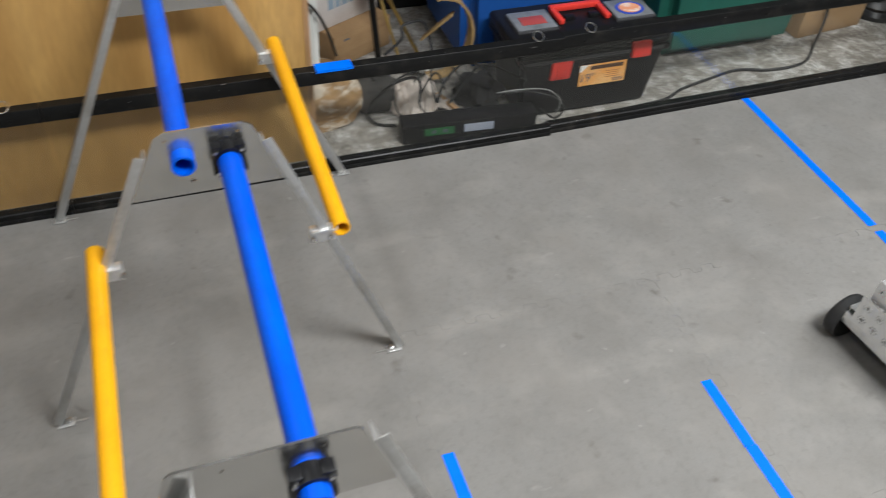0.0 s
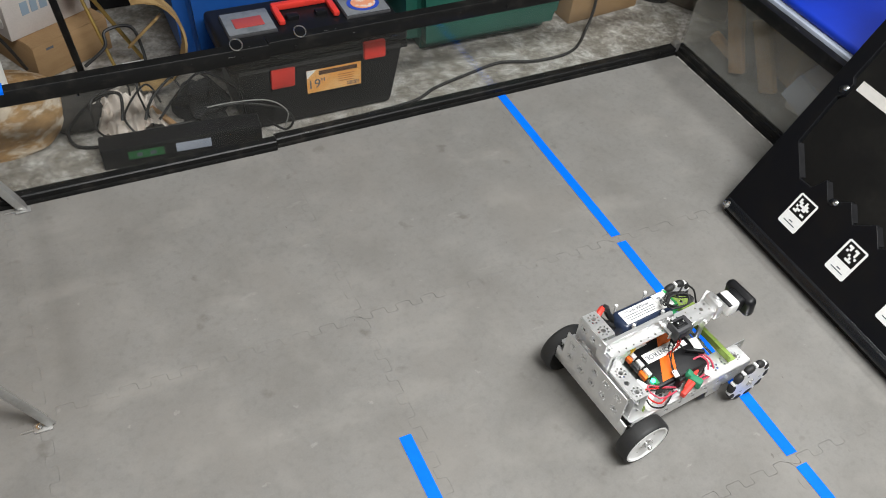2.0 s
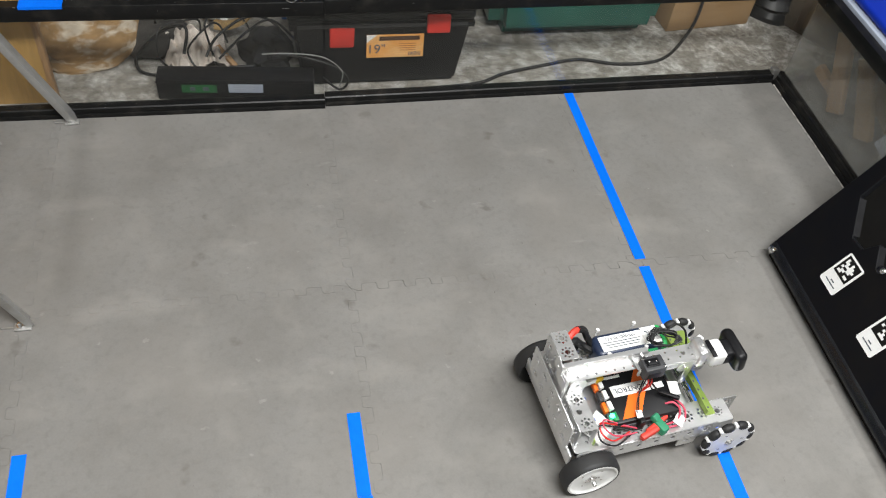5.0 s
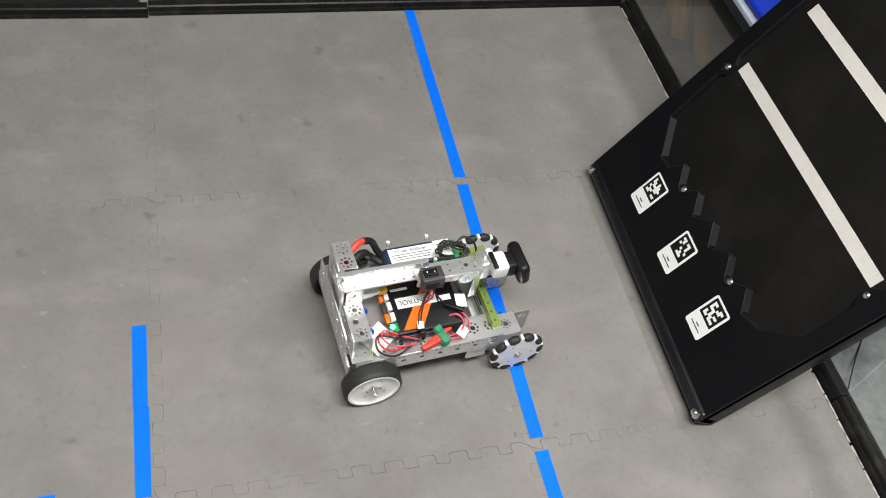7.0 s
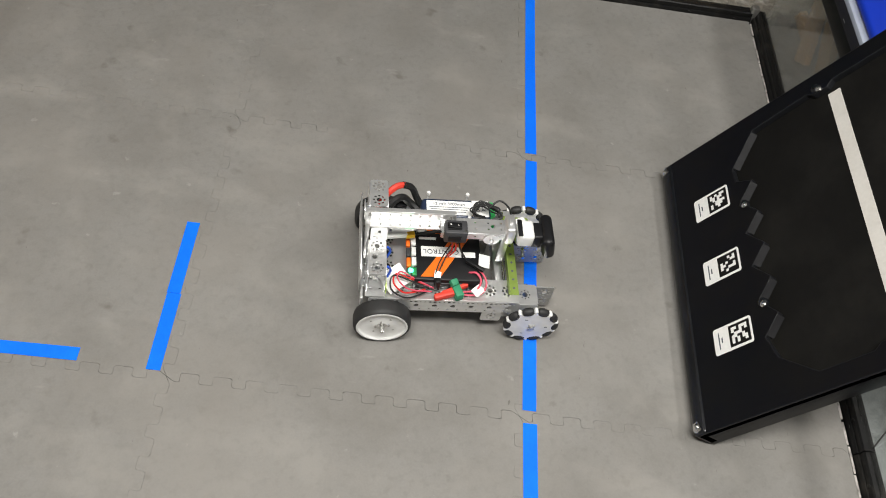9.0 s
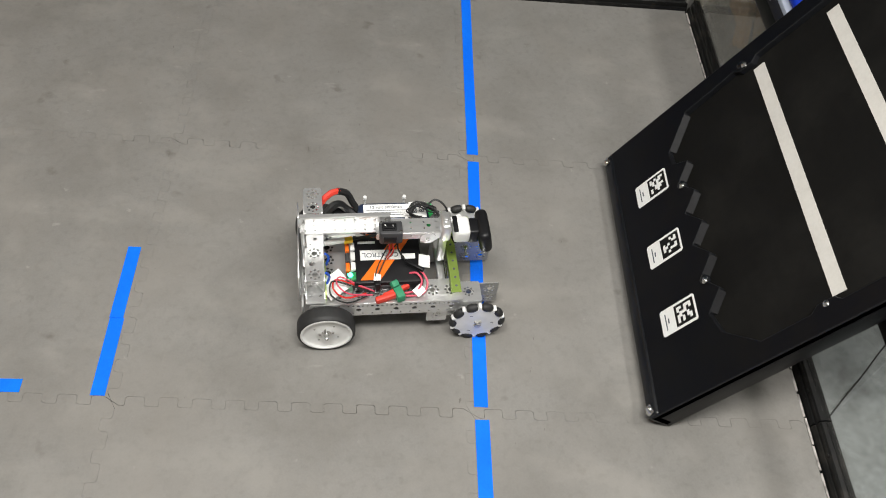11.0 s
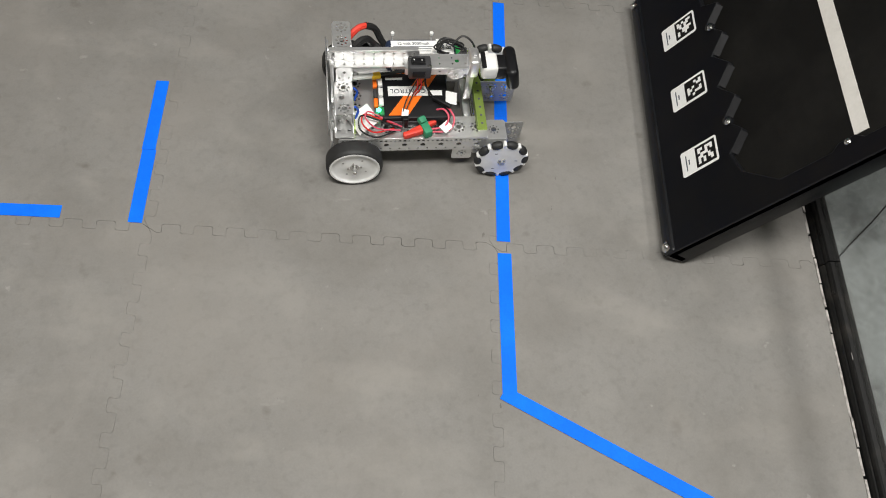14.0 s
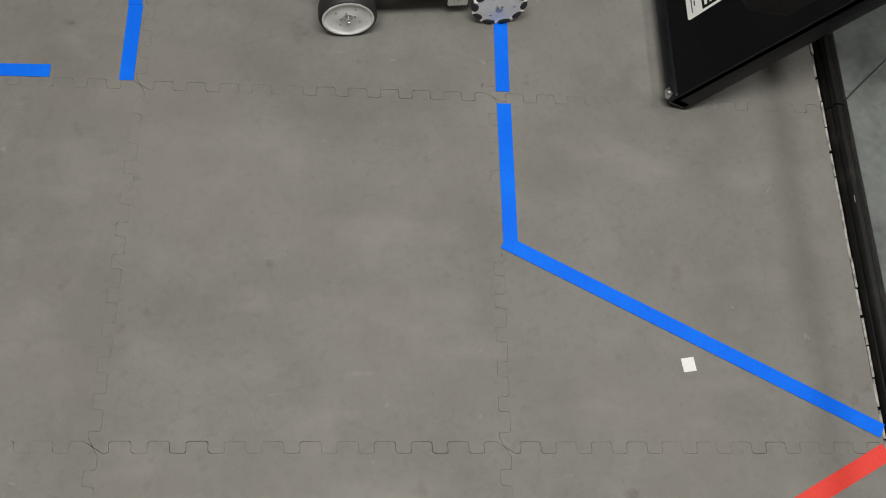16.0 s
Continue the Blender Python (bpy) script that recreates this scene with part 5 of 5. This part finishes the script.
def toolbox():
    t = thing("tool_box", "black plastic tool box with red latches, red handle and orange label", "tool box", pose(-1.045, 0.045, -0.015))
    bm = bmesh.new()
    lo = [bm.verts.new(v) for v in ((-0.190, 0.012, 0), (0.190, 0.012, 0), (0.190, 0.195, 0), (-0.190, 0.195, 0))]
    hi = [bm.verts.new(v) for v in ((-0.212, 0.0, 0.185), (0.212, 0.0, 0.185), (0.212, 0.21, 0.185), (-0.212, 0.21, 0.185))]
    bm.faces.new(lo[::-1]), bm.faces.new(hi)
    for i in range(4):
        bm.faces.new((lo[i], lo[(i + 1) % 4], hi[(i + 1) % 4], hi[i]))
    bmesh.ops.bevel(bm, geom=list(bm.edges), offset=0.008, segments=3, affect="EDGES")
    part("body", bm, BLACK_PLASTIC, t)
    part("rim", box_bm(0, 0.105, 0.180, 0.440, 0.226, 0.016, 0.004), BLACK_PLASTIC, t)
    part("front_strip", box_bm(0, -0.0085, 0.183, 0.40, 0.004, 0.008, 0.001), GREY_PLASTIC, t)
    part("lid", box_bm(0, 0.108, 0.205, 0.446, 0.220, 0.038, 0.012, segs=3), BLACK_PLASTIC, t)
    for k, x in enumerate((-0.138, 0.150)):
        o = part("organiser", box_bm(x, 0.122, 0.226, 0.118, 0.098, 0.010, 0.004), GREY_PLASTIC, t, "small parts organiser in the lid")
        part("organiser_lid", box_bm(x, 0.122, 0.2325, 0.112, 0.092, 0.003, 0.001), mat("cloudy_lid", (0.19, 0.20, 0.215), 0.25, spots=(0.13, 0.14, 0.15), spot_scale=16), o, "cloudy grey lid")
        if k == 0:
            part("red_insert", box_bm(x, 0.118, 0.2345, 0.070, 0.040, 0.002, 0.0006), mat("dull_red_print", (0.36, 0.06, 0.055), 0.4), o, "red insert under the lid")
        else:
            part("round_sticker", lathe(bmesh.new(), [(0.034, 0), (0.034, 0.0012), (0.0, 0.0012)], 32, Matrix.Translation((x, 0.118, 0.2341)) @ Matrix.Diagonal((1.2, 1, 1, 1))), mat("sticker_blue", (0.03, 0.07, 0.42), 0.4), o, "oval blue and orange sticker")
            part("sticker_centre", lathe(bmesh.new(), [(0.026, 0), (0.026, 0.0008), (0.0, 0.0008)], 32, Matrix.Translation((x, 0.118, 0.2355)) @ Matrix.Diagonal((1.2, 1, 1, 1))), mat("sticker_orange", (0.72, 0.30, 0.16), 0.4, spots=(0.75, 0.6, 0.5), spot_scale=45, spot_low=0.5, spot_high=0.56), o)
    h = part("handle", box(box(box_bm(0.006, 0.165, 0.234, 0.150, 0.018, 0.016, 0.004), -0.062, 0.130, 0.232, 0.016, 0.075, 0.014, 0.004), 0.074, 0.130, 0.232, 0.016, 0.075, 0.014, 0.004), RED_PLASTIC, t, "red plastic carrying handle")
    for x in (-0.03, 0.042):
        part("handle_hinge", box_bm(x, 0.120, 0.228, 0.030, 0.020, 0.014, 0.003), BLACK_PLASTIC, h)
    part("latch", box_bm(-0.098, -0.005, 0.152, 0.058, 0.012, 0.058, 0.004, pose(0, 0, 0, 6)), RED_PLASTIC, t, "red latch hanging open")
    part("latch", box_bm(0.130, -0.010, 0.186, 0.056, 0.014, 0.044, 0.004, pose(0, 0, 0, -6)), RED_PLASTIC, t, "closed red latch")
    lean = pose(0.030, -0.0005, 0.122, 90 - 3.7)
    lb = part("paper_label", box_bm(0, 0, 0, 0.138, 0.062, 0.001), LABEL_ORANGE, t, "orange paper label", lean @ pose(0, 0, 0.003))
    part("label_heading", box_bm(0.010, 0.021, 0.001, 0.098, 0.011, 0.0006), mat("dark_label_print", (0.08, 0.04, 0.02), 0.6), lb, "dark heading block")
    part("label_number", lettering('19"', 0.034, INK), INK, lb, "", pose(-0.046, -0.008, 0.0014))
    part("label_corner", prism(bmesh.new(), [(-0.069, 0.031), (-0.045, 0.031), (-0.069, 0.010)], 0.0008, 0.0014), WHITE_PAPER, lb, "white corner of the label")
    for k in range(4):
        part("fine_print", box_bm(0.030, 0.006 - k * 0.006, 0.0008, 0.040, 0.0016, 0.0005), mat("brown_print", (0.35, 0.14, 0.04), 0.6), lb)
    bm = bmesh.new()
    for k in range(9):
        box(bm, 0.034 + k * 0.0034, -0.022, 0.0008, 0.0016, 0.011, 0.0005)
    part("bar_mark", bm, INK, lb)
    return t


toolbox()


def bin_box(name, x0, x1, y0, y1, z1, material, label, taper=0.03):
    t = thing(name, label, "storage bin")
    bm = bmesh.new()
    lo = [bm.verts.new(v) for v in ((x0 + taper, y0 + taper * 0.4, -0.015), (x1 - taper, y0 + taper * 0.4, -0.015), (x1 - taper, y1 - taper, -0.015), (x0 + taper, y1 - taper, -0.015))]
    hi = [bm.verts.new(v) for v in ((x0, y0, z1), (x1, y0, z1), (x1, y1, z1), (x0, y1, z1))]
    bm.faces.new(lo[::-1]), bm.faces.new(hi)
    for i in range(4):
        bm.faces.new((lo[i], lo[(i + 1) % 4], hi[(i + 1) % 4], hi[i]))
    bmesh.ops.bevel(bm, geom=list(bm.edges), offset=0.040, segments=5, affect="EDGES")
    part("body", bm, material, t)
    part("rim", box_bm((x0 + x1) / 2, (y0 + y1) / 2, z1 + 0.004, x1 - x0 + 0.03, y1 - y0 + 0.03, 0.022, 0.008), material, t)
    part("lid", box_bm((x0 + x1) / 2, (y0 + y1) / 2, z1 + 0.024, x1 - x0 + 0.02, y1 - y0 + 0.02, 0.016, 0.006), material, t)
    return t


bin_box("storage_bin", -1.335, -0.76, 0.29, 0.70, 0.36, BIN_BLUE, "large blue plastic storage bin behind the tool box", 0.025)
bin_box("storage_bin", -0.752, -0.215, 0.205, 0.60, 0.34, BIN_GREEN, "dark green plastic storage bin on the concrete floor", 0.03)
carton("cardboard_box", (-0.205, 0.235), 6, 0.265, 0.26, -0.015, 0.24, CARDBOARD, "brown cardboard box beside the green bin")
bm = lump(bmesh.new(), 0.170, 0.335, 0.085, 0.10, 0.012, 5, 28, 10)
hose_pipe(bm, [(0.13, 0.29, 0.05), (0.10, 0.27, 0.12), (0.14, 0.28, 0.17), (0.19, 0.31, 0.12)], 0.014, 10)
single("black_bag", bm, BLACK_PLASTIC, "black bag with a thick handle on the floor", "bag")
single("dark_board", box_bm(0.225, 0.175, 0.24, 0.014, 0.20, 0.51, 0.002, pose(0, 0, 0, 0, 0, 30)), mat("dark_stained_board", (0.10, 0.08, 0.06), 0.6, spots=(0.06, 0.05, 0.04), spot_scale=9), "narrow dark board standing behind the field corner", "board")
carton("cardboard_box", (0.36, 0.12), 20, 0.30, 0.26, -0.015, 0.30, CARDBOARD, "brown cardboard box beyond the field corner")

# clear tote beyond the side wall
tt = thing("storage_tote", "cloudy clear plastic tote with a blue lid, full of wood offcuts", "storage tote")
x0, x1, y0, y1, z1 = 0.055, 0.49, -0.60, 0.015, 0.282
for nm, a in (("tote_side", (x0, (y0 + y1) / 2, 0.135, 0.003, y1 - y0, 0.30)), ("tote_side", (x1, (y0 + y1) / 2, 0.135, 0.003, y1 - y0, 0.30)), ("tote_end", ((x0 + x1) / 2, y0, 0.135, x1 - x0 - 0.004, 0.003, 0.30)), ("tote_end", ((x0 + x1) / 2, y1, 0.135, x1 - x0 - 0.004, 0.003, 0.30))):
    ob = part(nm, box_bm(*a), TOTE_CLEAR, tt)
    ob.visible_shadow = False
part("tote_floor", box_bm((x0 + x1) / 2, (y0 + y1) / 2, -0.0125, x1 - x0 - 0.004, y1 - y0 - 0.004, 0.003), TOTE_GREY, tt)
bm = bmesh.new()
for a in ((x0 - 0.002, (y0 + y1) / 2, 0.022, y1 - y0 + 0.05), (x1 + 0.002, (y0 + y1) / 2, 0.022, y1 - y0 + 0.05)):
    box(bm, a[0], a[1], z1, a[2], a[3], 0.02, 0.005)
for y in (y0 - 0.004, y1 + 0.004):
    box(bm, (x0 + x1) / 2, y, z1, x1 - x0 - 0.024, 0.03, 0.02, 0.005)
part("tote_rim", bm, SOFT_WHITE, tt, "milky white rim")
part("tote_lid", box_bm((x0 + x1) / 2 + 0.002, (y0 + y1) / 2, z1 + 0.0205, x1 - x0 + 0.004, y1 - y0 + 0.02, 0.021, 0.009, segs=3), LID_BLUE, tt, "bright blue plastic lid")
for k, (x, y, z, sx, sy, sz, rx, ry, rz, mt) in enumerate(((0.105, -0.122, 0.100, 0.018, 0.046, 0.20, -27, 4, 8, BARE_WOOD), (0.110, -0.235, 0.105, 0.018, 0.050, 0.20, -27, -4, 10, CARDBOARD), (0.115, -0.075, 0.045, 0.02, 0.08, 0.028, 20, 0, 15, BARE_WOOD),
                                                           (0.16, -0.43, 0.08, 0.04, 0.02, 0.18, 20, 10, 60, GREY_PLASTIC), (0.26, -0.40, 0.06, 0.22, 0.18, 0.10, 0, 0, 15, CARTON_WHITE), (0.30, -0.22, 0.08, 0.18, 0.16, 0.14, 0, 0, -12, CARDBOARD), (0.110, -0.400, 0.085, 0.016, 0.10, 0.075, 18, 8, 10, SOFT_WHITE))):
    single("offcut", box_bm(0, 0, 0, sx, sy, sz, 0.002), mt, ("wood", "cardboard", "wood", "grey plastic", "pale card", "cardboard", "white plastic")[k] + " offcut lying inside the clear tote", "offcut", pose(x, y, z - 0.002 + (0 if z > 0.07 else 0.0), rx, ry, rz), "offcuts in the tote")

# cords
def cord(pts, r, material, label):
    return single("power_cord", hose_pipe(bmesh.new(), pts, r, 8), material, label, "cord")


cord([(-0.10, 0.30, 0.26), (-0.12, 0.262, 0.20), (-0.13, 0.225, 0.06), (-0.17, 0.19, -0.008), (-0.27, 0.105, -0.011), (-0.393, 0.092, -0.011), (-0.50, 0.118, -0.011), (-0.60, 0.10, -0.011), (-0.72, 0.070, -0.011), (-0.80, 0.035, -0.011), (-0.95, 0.022, -0.011), (-1.10, 0.012, -0.011), (-1.18, 0.018, -0.011)], 0.0045, BLACK_WIRE, "black power cord lying across the concrete floor")
cord([(-1.19, 0.03, 0.03), (-1.15, 0.02, 0.0), (-1.13, 0.016, 0.03), (-1.16, 0.015, 0.07), (-1.24, 0.02, 0.10), (-1.30, 0.03, 0.10)], 0.003, BLACK_WIRE, "thin black cord looping over the black case")
cord([(-1.33, 0.018, 0.112), (-1.27, 0.010, 0.118), (-1.19, 0.008, 0.105), (-1.145, 0.012, 0.06), (-1.15, 0.02, 0.01)], 0.0014, GREY_WIRE, "thin pale cord looping above the black case")
cord([(-1.57, 0.11, -0.010), (-1.62, 0.13, -0.009), (-1.63, 0.18, 0.0), (-1.58, 0.19, 0.05), (-1.53, 0.17, 0.09), (-1.50, 0.14, 0.10), (-1.51, 0.10, 0.06)], 0.004, BLACK_WIRE, "black cord looped over cloth")
cord([(-1.46, 0.10, 0.05), (-1.43, 0.14, 0.08), (-1.36, 0.20, 0.09), (-1.30, 0.21, 0.07), (-1.27, 0.17, 0.03), (-1.33, 0.12, 0.01), (-1.41, 0.11, 0.01)], 0.0035, BLACK_WIRE, "black cord looped over cloth")
cord([(-1.555, 0.28, 0.10), (-1.50, 0.30, 0.13), (-1.49, 0.32, 0.16), (-1.43, 0.33, 0.155), (-1.415, 0.30, 0.10), (-1.42, 0.26, 0.06)], 0.004, BLACK_WIRE, "black cord looped over a cup and cloth")
cord([(-1.85, 0.31, 0.30), (-1.80, 0.262, 0.31), (-1.75, 0.258, 0.28), (-1.71, 0.28, 0.20), (-1.68, 0.31, 0.10)], 0.004, BLACK_WIRE, "black cord hanging across the white pipe")
cord([(0.033, -1.185, 0.0235), (0.075, -1.145, 0.008), (0.14, -1.085, -0.0125), (0.22, -1.005, -0.0125), (0.42, -0.82, -0.0125)], 0.0014, BLACK_WIRE, "thin black wire stretched over the bare floor")
cord([(-1.55, 0.020, -0.010), (-1.48, 0.008, -0.011), (-1.36, 0.006, -0.011), (-1.26, 0.018, -0.011)], 0.003, BLACK_WIRE, "thin black cord along the black case")
for x, y, s in ((-1.545, 0.150, 1.0), (-1.475, 0.125, 0.8), (-1.440, 0.165, 1.1)):
    q = [random.uniform(-0.018, 0.018) for i in range(12)]
    cord([(x, y - 0.03, 0.0), (x - 0.02 * s + q[0], y - 0.02 + q[1], 0.04 * s), (x - 0.01 + q[2], y + 0.01 + q[3], 0.085 * s + q[4]), (x + 0.03 * s + q[5], y + 0.05 + q[6], 0.10 * s + q[7]), (x + 0.06 * s + q[8], y + 0.07, 0.075 + q[9]), (x + 0.075 * s + q[10], y + 0.06 + q[11], 0.03)], 0.0026, BLACK_WIRE, "black cord looped over cloth")
cord([(-1.43, 0.09, 0.05), (-1.36, 0.14, 0.09), (-1.30, 0.17, 0.10), (-1.24, 0.04, 0.12)], 0.003, BLACK_WIRE, "black cord slung over a pouch")
